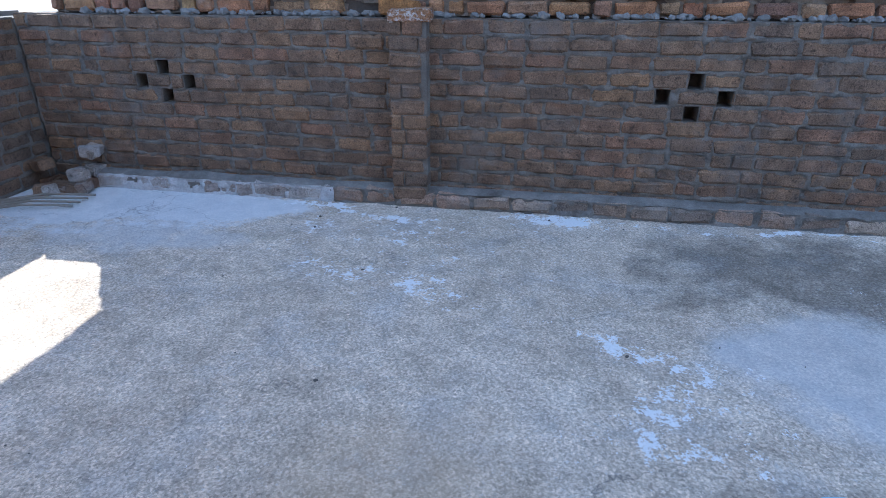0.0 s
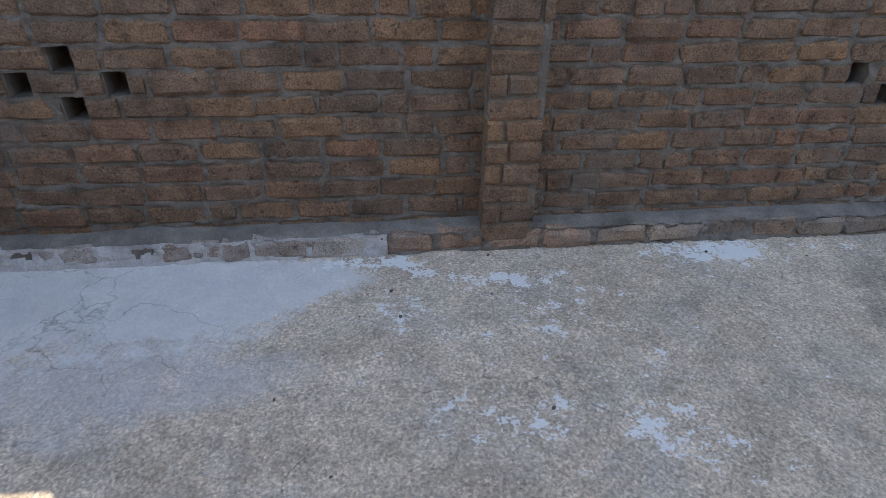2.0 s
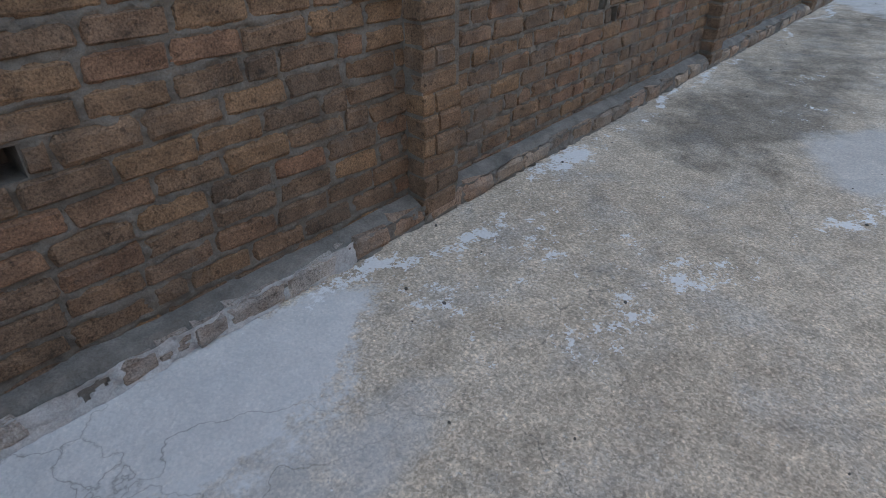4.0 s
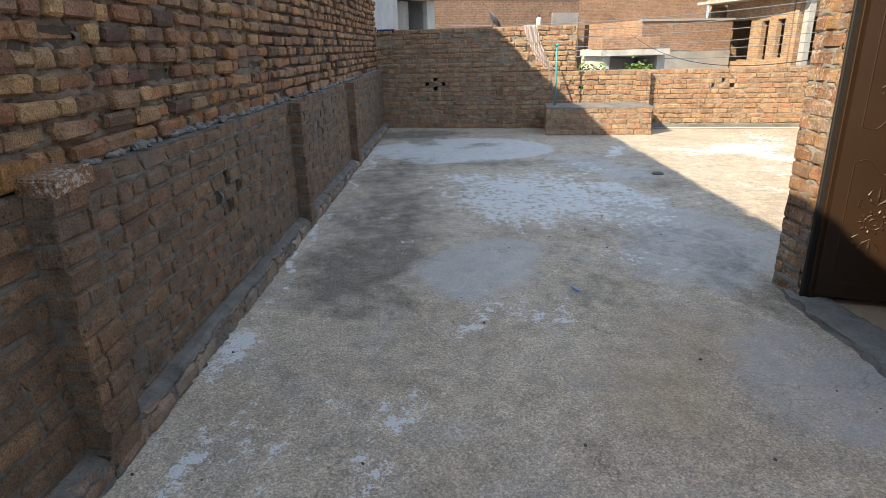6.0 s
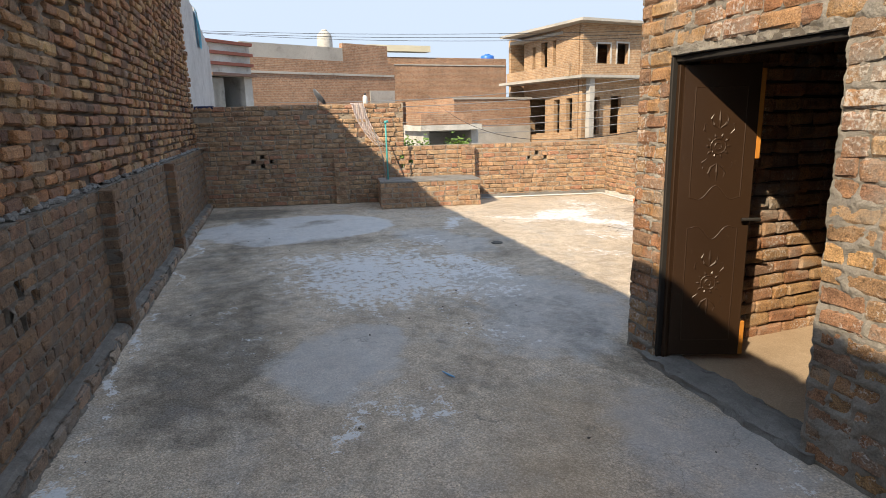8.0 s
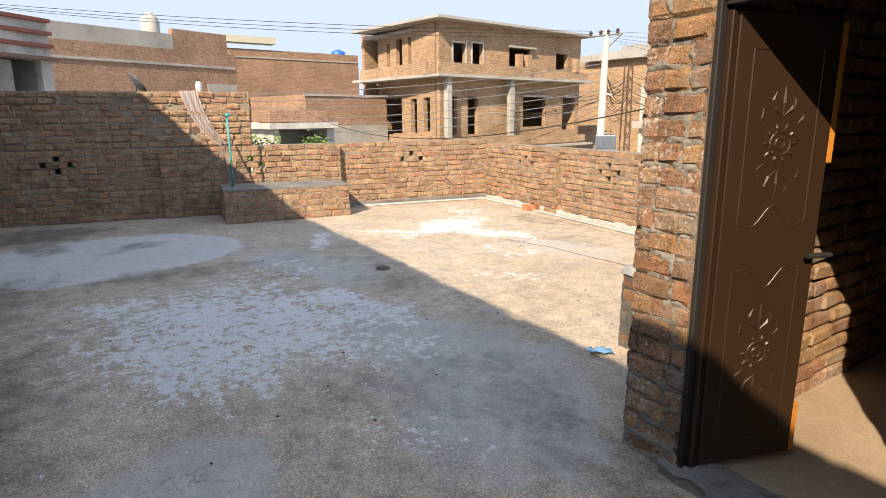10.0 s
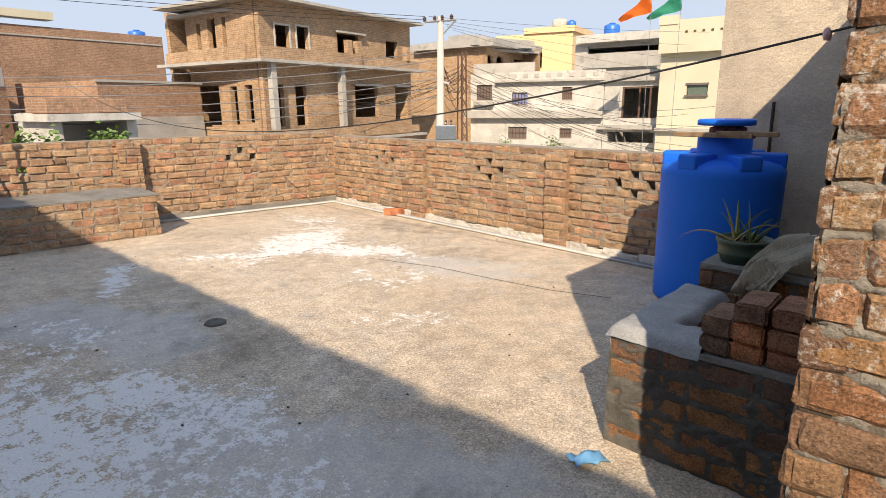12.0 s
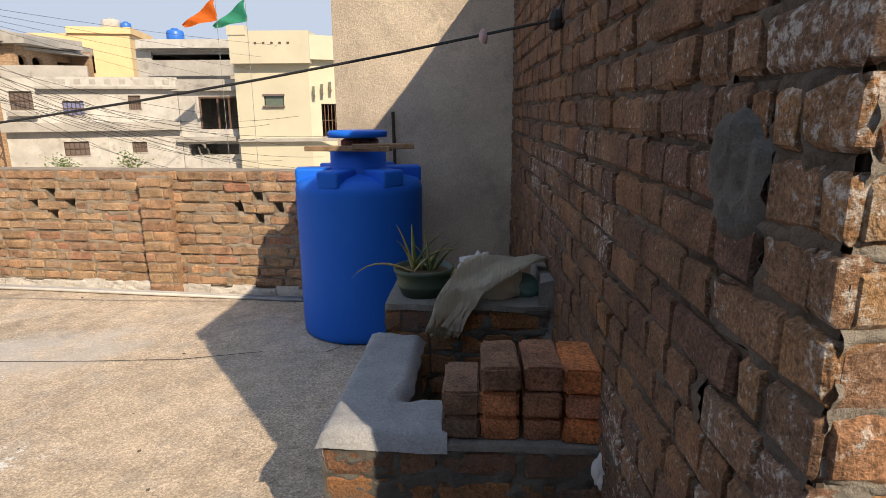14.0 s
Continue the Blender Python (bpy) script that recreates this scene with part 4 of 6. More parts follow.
def film_scrap(x, y, size, turn, seed, mat, label):
    bm = bmesh.new()
    bmesh.ops.create_grid(bm, x_segments=7, y_segments=5, size=0.5)
    for v in bm.verts:
        v.co = Vector((v.co.x * size, v.co.y * size * 0.55, 0.012 + 0.02 * (noise.noise(v.co * 4 + Vector((seed, 0, 0))) + 0.5)))
    rough_up(bm, 0.05, 0.02, seed)
    bmesh.ops.solidify(bm, geom=list(bm.faces), thickness=0.002)
    bmesh.ops.transform(bm, matrix=pose(x, y, 0.0, 0, 0, turn), verts=bm.verts)
    for v in bm.verts:
        v.co.z = max(v.co.z, 0.003)
    return tagged(mesh_object("plastic_scrap", bm, mat, smooth=True), label, "plastic scrap")


film_scrap(0.36, 1.13, 0.15, 60, 3, BLUE_FILM, "crumpled light-blue plastic film on the floor")
bm = bmesh.new()
tube(bm, [(-0.56, 3.10, 0.008), (-0.52, 3.13, 0.012), (-0.45, 3.15, 0.008)], [0.004, 0.007, 0.003], 6)
tagged(mesh_object("plastic_scrap", bm, BLUE_FILM), "small blue plastic splinter on the floor", "plastic scrap")
bm = bmesh.new()
tube(bm, [(3.6, -0.42, 0.006), (2.9, -0.62, 0.006), (2.3, -0.66, 0.006), (1.75, -0.72, 0.006), (1.3, -0.86, 0.006)], 0.0018, 5)
tagged(mesh_object("wire", bm, DARK), "thin dark wire lying across the floor", "wire")
bm = bmesh.new()
for k in range(220):
    x, y = rnd.uniform(-4.2, 6.3), rnd.uniform(-1.9, 5.2)
    if x < 0.45 and y < 1.9:
        continue
    size = rnd.choice((0.003, 0.004, 0.005, 0.008))
    made = bmesh.ops.create_icosphere(bm, subdivisions=1, radius=size)["verts"]
    bmesh.ops.transform(bm, matrix=pose(x, y, size * 0.5, 0, 0, rnd.uniform(0, 90)) @ Matrix.Diagonal((1.3, 0.9, 0.7, 1)), verts=made)
tagged(mesh_object("grit", bm, plain_material("grit_dark", (0.10, 0.09, 0.08), 0.95)), "scattered dark grit and pebbles on the floor", "grit", kind="stuff")

# ---- brick planters beside the room ----
PLANT_WALL = along((0.40, 0.92), (-1, 0))
planter = core("planter", PLANT_WALL, 0.83, 0.50, 0.21, MORTAR, inset=0.012)
tagged(planter, "hollow brick box with a smooth grey cement rim", "planter")
brick_wall(planter, PLANT_WALL, 0.83, 5, BRICK_SMEARED, 1.2, course=0.1, near=(0, 9), proud=0.004, seed=81, headers=0.3, pointing=(Pointing(CEMENT_DARK, (0, 0.83), 0.008, -0.001, 0.16, 0.009, 0.014),))
side = along((0.40, 0.14), (0, 1))
part_side = core("side_wall", side, 0.58, 0.50, 0.21, MORTAR, inset=0.012)
part_side.parent = planter
brick_wall(planter, side, 0.78, 5, BRICK_ROOM, 1.2, course=0.1, near=(0, 9), proud=0.004, seed=83, headers=0.3, pointing=(Pointing(CEMENT_JAMB, (0, 0.78), 0.008, 0.004, 0.25, 0.009, 0.009),))
bm = bmesh.new()
box(bm, -0.43, 0.18, 0.15, 0.70, 0.0, 0.2)
part("soil", bm, plain_material("dry_soil", (0.16, 0.12, 0.09), 0.95), planter)
bm = bmesh.new()
xs, ys = [0.03 + 0.385 * i / 24 for i in range(25)], [0.125 + 0.81 * j / 46 for j in range(47)]
for i in range(24):
    for j in range(46):
        if ys[j] > 0.69 or xs[i] > 0.17:
            bm.faces.new([bm.verts.new((x, y, 0.0)) for x, y in ((xs[i], ys[j]), (xs[i + 1], ys[j]), (xs[i + 1], ys[j + 1]), (xs[i], ys[j + 1]))])
bmesh.ops.remove_doubles(bm, verts=bm.verts, dist=0.001)
for v in bm.verts:
    edge = min(0.415 - v.co.x, 0.935 - v.co.y, v.co.y - 0.12, max(v.co.x - 0.175, v.co.y - 0.695))
    p = v.co.copy()
    v.co.z = 0.495 + 0.05 * min(1.0, max(edge, 0.0) / 0.035) ** 0.5 + 0.012 * noise.noise(p * 7) + 0.005 * noise.noise(p * 24)
    v.co += Vector((noise.noise(p * 13 + Vector((5, 0, 0))), noise.noise(p * 13 + Vector((0, 9, 0))), 0)) * 0.012
part("cement_rim", bm, CEMENT, planter, "smooth pale grey cement rim", True)
bm = bmesh.new()
box(bm, -0.43, 0.03, 0.70, 0.925, 0.497, 0.515)
bmesh.ops.subdivide_edges(bm, edges=list(bm.edges), cuts=4, use_grid_fill=True)
rough_up(bm, 0.05, 0.008, 7)
part("mortar_bed", bm, CEMENT_GREY, planter)


rear_at = along((0.36, 0.05), (-1, 0))
planter_rear = masonry_block("planter", "brick planter block topped with cement against the wall", rear_at, 0.70, 0.50, 0.62, 6, BRICK_SMEARED, 87, pointing=(Pointing(CEMENT_DARK, (0, 0.7), 0.008, 0.006, 0.35, 0.009, 0.008),))
tagged(planter_rear, category="planter")
bm = bmesh.new()
box(bm, 0.0, 0.70, -0.01, 0.5, 0.612, 0.64, rear_at)
bmesh.ops.subdivide_edges(bm, edges=list(bm.edges), cuts=5, use_grid_fill=True)
rough_up(bm, 0.06, 0.014, 8)
part("cement_top", bm, CEMENT_GREY, planter_rear)

for col in range(4):
    for row in range(2 if col == 0 else 3):
        x = -0.005 - col * 0.1165
        t = rnd.uniform(-3, 3)
        loose_brick((x + rnd.uniform(-0.003, 0.003), 0.79 - (0.01 if row == 2 else 0) + rnd.uniform(-0.012, 0.012), 0.512 + row * 0.0765), 90 + t, "red-brown brick laid end-on in a neat stack", size=(0.222, 0.110, 0.0745), seed=col * 5 + row + 40, group="brick stack on the planter")

# potted aloe
pot = group_thing("potted_aloe", (0.205, -0.11, 0.632), "dark green plastic pot with a spiky aloe", "potted plant")
POT = plain_material("pot_green", (0.045, 0.085, 0.06), 0.5)
part("pot", lathe(bmesh.new(), [(0.09, 0), (0.10, 0.004), (0.118, 0.05), (0.121, 0.053), (0.121, 0.066), (0.119, 0.07), (0.130, 0.115), (0.136, 0.117), (0.136, 0.132), (0.124, 0.133), (0.118, 0.11), (0.05, 0.108)], 36), POT, pot, "", True)
part("soil", lathe(bmesh.new(), [(0.119, 0.10), (0.118, 0.112), (0.06, 0.118), (0.01, 0.12)], 20), plain_material("pot_soil", (0.10, 0.07, 0.05), 0.95), pot)


def blade(length, lean, turn, droop, wide, foot):
    bm = bmesh.new()
    rings = []
    for j in range(9):
        f = j / 8
        a = math.radians(lean) + droop * f * f
        r = length * f
        c = Vector((math.sin(a) * r, 0, math.cos(a) * r))
        w = wide * (1 - f) ** 0.7 + 0.001
        n = Vector((math.cos(a), 0, -math.sin(a)))
        rings.append([bm.verts.new(c + Vector((0, w, 0)) + n * -w * 0.35), bm.verts.new(c + n * w * 0.25), bm.verts.new(c - Vector((0, w, 0)) + n * -w * 0.35), bm.verts.new(c - n * w * 0.6)])
    for a, b in zip(rings, rings[1:]):
        for i in range(4):
            bm.faces.new((a[i], a[(i + 1) % 4], b[(i + 1) % 4], b[i]))
    bm.faces.new(rings[0][::-1])
    bmesh.ops.transform(bm, matrix=pose(*foot, 0, 0, turn), verts=bm.verts)
    bmesh.ops.recalc_face_normals(bm, faces=bm.faces)
    return bm


ALOE = plain_material("aloe_green", (0.19, 0.25, 0.10), 0.5, 0, 0.35, 14.0)
ALOE_DRY = plain_material("aloe_yellow", (0.40, 0.33, 0.13), 0.6, 0, 0.3, 14.0)
for length, lean, turn, droop, wide, fx in ((0.27, 62, 10, 0.55, 0.016, 0.05), (0.24, 14, 40, 0.1, 0.016, 0.05), (0.25, 28, 170, 0.2, 0.017, 0.05), (0.22, 8, 80, 0.0, 0.015, 0.045), (0.24, 38, 190, 0.5, 0.015, 0.04), (0.20, 25, 60, 0.2, 0.014, 0.05),
                                                 (0.22, 6, 0, 0.0, 0.017, -0.03), (0.19, 22, 150, 0.3, 0.016, -0.03), (0.17, 30, 200, 0.4, 0.015, -0.04), (0.16, 20, 30, 0.2, 0.014, -0.03), (0.20, 34, 175, 0.1, 0.015, -0.05), (0.12, 45, 260, 0.3, 0.013, -0.02), (0.13, 50, 100, 0.3, 0.013, 0.0)):
    part("leaf", blade(length, lean, turn, droop, wide, (fx, rnd.uniform(-0.03, 0.03), 0.108)), ALOE_DRY if length in (0.27, 0.24) else ALOE, pot, "", True)


def sack(name, at, size, seed, mat, label, category, lumps=0.5):
    bm = bmesh.new()
    bmesh.ops.create_icosphere(bm, subdivisions=4, radius=0.5)
    for v in bm.verts:
        p = v.co.copy()
        d = noise.noise(p * 2.2 + Vector((seed, 0, 0))) * 0.28 + noise.noise(p * 6 + Vector((0, seed, 0))) * 0.12 * lumps + abs(noise.noise(p * 11)) * 0.06 * lumps
        v.co = Vector((p.x * size[0], p.y * size[1], max(p.z, -0.32) * size[2])) * (1 + d)
    low = min(v.co.z for v in bm.verts)
    bmesh.ops.transform(bm, matrix=pose(at[0], at[1], at[2] - low), verts=bm.verts)
    return tagged(mesh_object(name, bm, mat, smooth=True), label, category)


def woven(name, a, b):
    m, n, l, bs = material(name, 0.85)
    w = n.new("ShaderNodeTexWave")
    w.inputs["Scale"].default_value, w.inputs["Distortion"].default_value = 55.0, 3.0
    l.new(n.new("ShaderNodeNewGeometry").outputs["Position"], w.inputs["Vector"])
    f = noise_tex(n, l, 7.0, 6.0)
    l.new(mix(n, l, ramp(n, l, f, [(0.35, 0.0), (0.7, 1.0)]), a, b), bs.inputs["Base Color"])
    bump(n, l, bs, w.outputs["Fac"], 0.5, 0.003)
    return m


WOVEN = woven("woven_sack", (0.74, 0.67, 0.54), (0.55, 0.51, 0.42))
sack("sack", (-0.10, -0.10, 0.625), (0.30, 0.22, 0.17), 4.0, WOVEN, "crumpled beige woven plastic sack on the planter", "sack")
cloth_sheet("sack_flap", rear_at, 0.30, [(0.60, 0.24, 0.76), (0.55, 0.16, 0.815), (0.47, 0.07, 0.80), (0.39, 0.0, 0.745), (0.33, -0.035, 0.69), (0.285, -0.05, 0.62), (0.255, -0.055, 0.55), (0.245, -0.05, 0.515)], WOVEN, 1.2, "frayed end of the woven sack hanging over the edge", "sack", 0.008, 0.42, 0.03)
sack("plastic_bag", (-0.05, -0.28, 0.63), (0.18, 0.12, 0.15), 9.0, plain_material("white_film", (0.60, 0.60, 0.62), 0.35), "crumpled white plastic bag behind the pot", "plastic bag", 4.5)
sack("plastic_bag", (0.04, -0.20, 0.63), (0.12, 0.12, 0.12), 13.0, plain_material("yellow_film", (0.55, 0.33, 0.05), 0.4), "crumpled yellow wrapper beside the pot", "plastic bag", 1.6)
sack("plastic_bag", (-0.24, -0.12, 0.63), (0.14, 0.16, 0.12), 15.0, plain_material("teal_film", (0.10, 0.20, 0.19), 0.5), "folded dull green plastic sheet under the sack", "plastic bag", 1.0)

broom = group_thing("twig_broom", (-0.41, 0.82, 0.5), "bundle of dry twigs leaning on the wall", "broom")
for k in range(22):
    a = rnd.uniform(-0.02, 0.02)
    bm = bmesh.new()
    tube(bm, [(0.005 + a, 0.06 + rnd.uniform(-0.02, 0.02), 0.0), (0.005 + a * 0.4, -0.02, 0.12), (-0.01 + a * 1.6, -0.16 + rnd.uniform(-0.04, 0.04), 0.34 + rnd.uniform(-0.05, 0.06))], [0.0025, 0.0025, 0.001], 5)
    part("twig", bm, plain_material("twig", (0.24, 0.19, 0.13), 0.9) if k == 0 else bpy.data.materials["twig"], broom)
sack("plastic_bag", (-0.405, 0.93, 0.40), (0.05, 0.05, 0.12), 19.0, bpy.data.materials["white_film"], "torn strip of white plastic hanging by the twigs", "plastic bag", 1.6)
bm = bmesh.new()
box(bm, -0.42, -0.30, -0.45, 0.05, 0.0, 0.75)
bmesh.ops.subdivide_edges(bm, edges=list(bm.edges), cuts=4, use_grid_fill=True)
rough_up(bm, 0.1, 0.02, 12)
part("cement_fillet", bm, CEMENT_GREY, planter_rear)

# boards on the tank
WOOD = plain_material("old_board", (0.27, 0.18, 0.11), 0.85, 0, 0.35, 20.0)
for x0, x1, y, z, turn, label in ((-0.33, 0.22, 0.20, 1.205, -6, "short weathered board lying across the tank neck"), (-0.02, 0.36, 0.235, 1.218, 10, "second weathered board lying across the tank neck")):
    bm = bmesh.new()
    box(bm, x0, x1, -0.035, 0.035, 0, 0.032)
    bevel(bm, 0.004)
    ob = mesh_object("board", bm, WOOD)
    ob.matrix_world = pose(0.735, -1.40 + y, z, 0, 0, 180 + turn)
    tagged(ob, label, "board", "boards on the tank")
bm = bmesh.new()
lathe(bm, [(0.09, 0.0), (0.12, 0.02), (0.125, 0.045), (0.09, 0.062)], 24)
rough_up(bm, 0.06, 0.012, 3)
bmesh.ops.transform(bm, matrix=pose(0.76, -1.40, 1.216), verts=bm.verts)
tagged(mesh_object("clay_ring", bm, BRICK_LOOSE), "rusty brown ring propping up the tank lid", "ring")
bm = bmesh.new()
tube(bm, [(0.60, -1.93, 0.0), (0.61, -1.93, 0.8), (0.62, -1.94, 1.44)], 0.012, 8)
tagged(mesh_object("iron_rod", bm, plain_material("rusty_iron", (0.07, 0.05, 0.04), 0.8, 0.4)), "dark iron rod standing against the plaster wall", "rod")
bm = bmesh.new()
for k in range(9):
    a = rnd.uniform(0, 6.28)
    tube(bm, [(0.77 + 0.42 * math.cos(a), -1.4 + 0.42 * math.sin(a), 0.006), (0.77 + 0.47 * math.cos(a + 0.1), -1.4 + 0.47 * math.sin(a + 0.1), 0.02), (0.77 + 0.54 * math.cos(a - 0.05), -1.4 + 0.54 * math.sin(a - 0.05), 0.006)], 0.003, 5)
tagged(mesh_object("straw", bm, WOOD), "bits of dry straw round the tank foot", "straw", kind="stuff")

# ---- door of the room ----
IRON, n, l, b = material("door_brown", 0.42, 0.1)
l.new(mix(n, l, ramp(n, l, noise_tex(n, l, 26.0, 7.0, 0.75), [(0.60, 0.0), (0.72, 0.5)]), mix(n, l, noise_tex(n, l, 2.0, 4.0), (0.030, 0.015, 0.008), (0.046, 0.023, 0.011)), (0.075, 0.05, 0.035)), b.inputs["Base Color"])
bump(n, l, b, noise_tex(n, l, 70.0, 4.0), 0.15, 0.002)
ORANGE = plain_material("primer_orange", (0.50, 0.19, 0.03), 0.6)
BLACK_IRON = plain_material("frame_dark", (0.018, 0.015, 0.013), 0.7)
door = group_thing("door_1", (0, 0, 0), "open brown embossed sheet-metal door in an iron frame", "door")
door["kind"] = "structure"
FRAME = RN @ pose(0, 0.004, 0)
for name, x0, x1, y0, y1, z0, z1, mat, label in (("frame_post", D0, D0 + 0.022, 0.0, 0.06, 0.03, DTOP - 0.004, BLACK_IRON, "black iron frame post"), ("frame_post", D0 + 0.023, D0 + 0.05, 0.03, 0.10, 0.03, DTOP - 0.05, IRON, "brown iron frame post"), ("frame_post", D1 - 0.03, D1, 0.15, 0.19, 0.03, DTOP - 0.05, BLACK_IRON, "black iron frame post"), ("frame_head", D0 + 0.023, D1 - 0.001, 0.02, 0.12, DTOP - 0.035, DTOP - 0.003, BLACK_IRON, "dark iron frame head")):
    bm = bmesh.new()
    box(bm, x0, x1, y0, y1, z0, z1, FRAME)
    bevel(bm, 0.004)
    part(name, bm, mat, door, label)


def door_leaf(hinge, turn, mirror):
    """A leaf in its own coordinates: x from the hinge, y towards the room's light side."""
    w, h = 0.44, 1.79
    m = pose(hinge[0], hinge[1], 0.06, 0, 0, turn)
    bm = bmesh.new()
    box(bm, 0, w, -0.018, 0.018, 0, h, m)
    bevel(bm, 0.004)
    leaf = part("leaf", bm, IRON, door)
    f = mirror * 0.021
    for z0, z1 in ((0.10, 0.86), (0.98, 1.66)):
        bm = bmesh.new()
        up = z0 < 0.5
        wave = [(0.07 + 0.30 * k / 16, 0.035 * math.cos(2 * math.pi * k / 16) - 0.02 * math.cos(4 * math.pi * k / 16)) for k in range(17)]
        pts = [(0.07, z0), (0.37, z0)] + [(x, z1 - 0.05 + dz) for x, dz in wave[::-1]] + [(0.07, z0)] if up else [(0.07, z1), (0.37, z1)] + [(x, z0 + 0.05 - dz) for x, dz in wave[::-1]] + [(0.07, z1)]
        for (xa, za), (xb, zb) in zip(pts, pts[1:]):
            tube(bm, [m @ Vector((xa, f * 0.74, za)), m @ Vector((xb, f * 0.74, zb))], 0.005, 6)
        part("panel_moulding", bm, IRON, leaf)
        zc = (z0 + z1) / 2
        for r in (0.045, 0.02):
            bm = bmesh.new()
            tube(bm, [m @ Vector((0.22 + r * math.cos(a), f * 0.74, zc + r * math.sin(a))) for a in (k * math.pi / 8 for k in range(17))], 0.006, 6, False)
            part("rosette_ring", bm, IRON, leaf)
        for k in range(10):
            a = 2 * math.pi * k / 10
            bm = bmesh.new()
            tube(bm, [m @ Vector((0.22 + r * math.cos(a), f * 0.74, zc + r * math.sin(a))) for r in (0.05, 0.062, 0.08)], [0.006, 0.009, 0.002], 6)
            part("petal", bm, IRON, leaf)
        for way in (-1, 1):
            for sx in (-1, 0, 1):
                bm = bmesh.new()
                tube(bm, [m @ Vector((0.22 + sx * x, f * 0.74, zc + way * z)) for x, z in ((0.0, 0.10), (0.035, 0.125), (0.05, 0.16), (0.035, 0.19))] if sx else [m @ Vector((0.22, f * 0.74, zc + way * z)) for z in (0.10, 0.15, 0.21)], [0.004, 0.009, 0.008, 0.003] if sx else [0.004, 0.011, 0.003], 6)
                part("scroll", bm, IRON, leaf)
            for sx in (-1, 1):
                bm = bmesh.new()
                tube(bm, [m @ Vector((0.22 + sx * x, f * 0.74, zc + way * z)) for x, z in ((0.06, 0.07), (0.09, 0.095), (0.085, 0.13), (0.065, 0.125))], [0.003, 0.007, 0.006, 0.003], 6)
                part("scroll", bm, IRON, leaf)
    for z0, z1 in ((0.0, 0.22), (1.24, 1.76)):
        bm = bmesh.new()
        box(bm, w + 0.001, w + 0.03, -0.012, 0.012, z0, z1, m)
        bevel(bm, 0.003)
        part("edge_strip", bm, ORANGE, leaf, "bare orange-primed edge strip")
    bm = bmesh.new()
    tube(bm, [m @ Vector((w - 0.06, f * 2.2, 0.88)), m @ Vector((w + 0.05, f * 2.2, 0.88))], 0.011, 8)
    part("latch", bm, BLACK_IRON, leaf, "dark iron slide latch")
    return leaf


door_leaf((-0.79, 1.735), -108, -1)
door_leaf((-1.815, 1.64), -86, 1)

# threshold, room floor, inner brick face
bm = bmesh.new()
box(bm, -1.95, -0.70, 1.62, 1.86, -0.02, 0.045)
bmesh.ops.subdivide_edges(bm, edges=list(bm.edges), cuts=24, use_grid_fill=True)
rough_up(rough_up(bm, 0.11, 0.030, 14), 0.03, 0.012, 3)
tagged(mesh_object("threshold", bm, CEMENT_GREY), "rough broken cement threshold under the door", "threshold", kind="structure")
bm = bmesh.new()
box(bm, -4.15, -0.5, -1.97, 1.60, 0.012, 0.02)
tagged(mesh_object("room_floor", bm, cement_material("dusty_floor", (0.34, 0.25, 0.17), (0.46, 0.35, 0.25), 2.0, 0.003)), "dusty tan cement floor inside the room", "floor", kind="structure")
INNER = along((-0.68, 1.585), (0.2, -3.555))
brick_wall(wall_room_east, INNER, 3.5, 28, BRICK_ROOM, 1.5, course=0.0925, near=(9, 9), proud=0.012, sway=0.008, seed=91, headers=0.25)
bm = bmesh.new()
made = bmesh.ops.create_grid(bm, x_segments=14, y_segments=18, size=0.5)["verts"]
for v in made:
    d = v.co.length
    v.co.z = 0.008 - max(0.0, d - 0.44) * 0.16 + 0.012 * noise.noise(v.co * 6) + 0.005 * noise.noise(v.co * 19)
    v.co.x += 0.10 * noise.noise(Vector((v.co.y * 4, 3.0, 0)))
    v.co.y += 0.10 * noise.noise(Vector((v.co.x * 4, 9.0, 0)))
bmesh.ops.transform(bm, matrix=RE @ pose(3.775 - 0.25, -0.013, 1.354, 90, 0, 0) @ Matrix.Diagonal((0.17, 0.185, 1, 1)), verts=made)
part("cement_patch", bm, CEMENT_DARK, wall_room_east, "dark cement patch", True)

# ---- black cable from the room to the far house ----
hook_at = RE @ Vector((3.775 - 1.78, -0.03, 1.78))
far_end = Vector((24.5, -3.2, 2.75))
bm = bmesh.new()
pts = []
for k in range(41):
    f = k / 40
    p = hook_at.lerp(far_end, f)
    p.z -= 1.02 * 4 * f * (1 - f) * (1.3 - 0.6 * f)
    pts.append(p)
tube(bm, pts, 0.0062, 6)
BLACK = plain_material("cable_black", (0.02, 0.02, 0.02), 0.6)
tagged(mesh_object("cable", bm, BLACK), "black electric cable slung from the room wall", "cable")
hook = group_thing("cable_hook", hook_at, "black taped iron hook holding the cable on the wall", "hook")
part("knot", rough_up(lathe(bmesh.new(), [(0.01, -0.04), (0.03, -0.03), (0.035, 0.0), (0.028, 0.025), (0.01, 0.035)], 10), 0.02, 0.008, 2), BLACK, hook)
part("rod", tube(bmesh.new(), [(-0.05, 0.0, 0.12), (-0.02, 0, 0.06), (0.0, 0, 0.0)], 0.007, 6), BLACK, hook)
clip_at = pts[1].lerp(pts[0], 0.55)
film = sack("clip", (clip_at.x, clip_at.y, clip_at.z - 0.035), (0.035, 0.03, 0.06), 23.0, plain_material("pink_clip", (0.6, 0.42, 0.42), 0.6), "small pale clip hanging on the cable", "clip", 1.0)

# ---- the town beyond the roof ----
STREET = -4.2
before = set(scene.objects)
bm = bmesh.new()
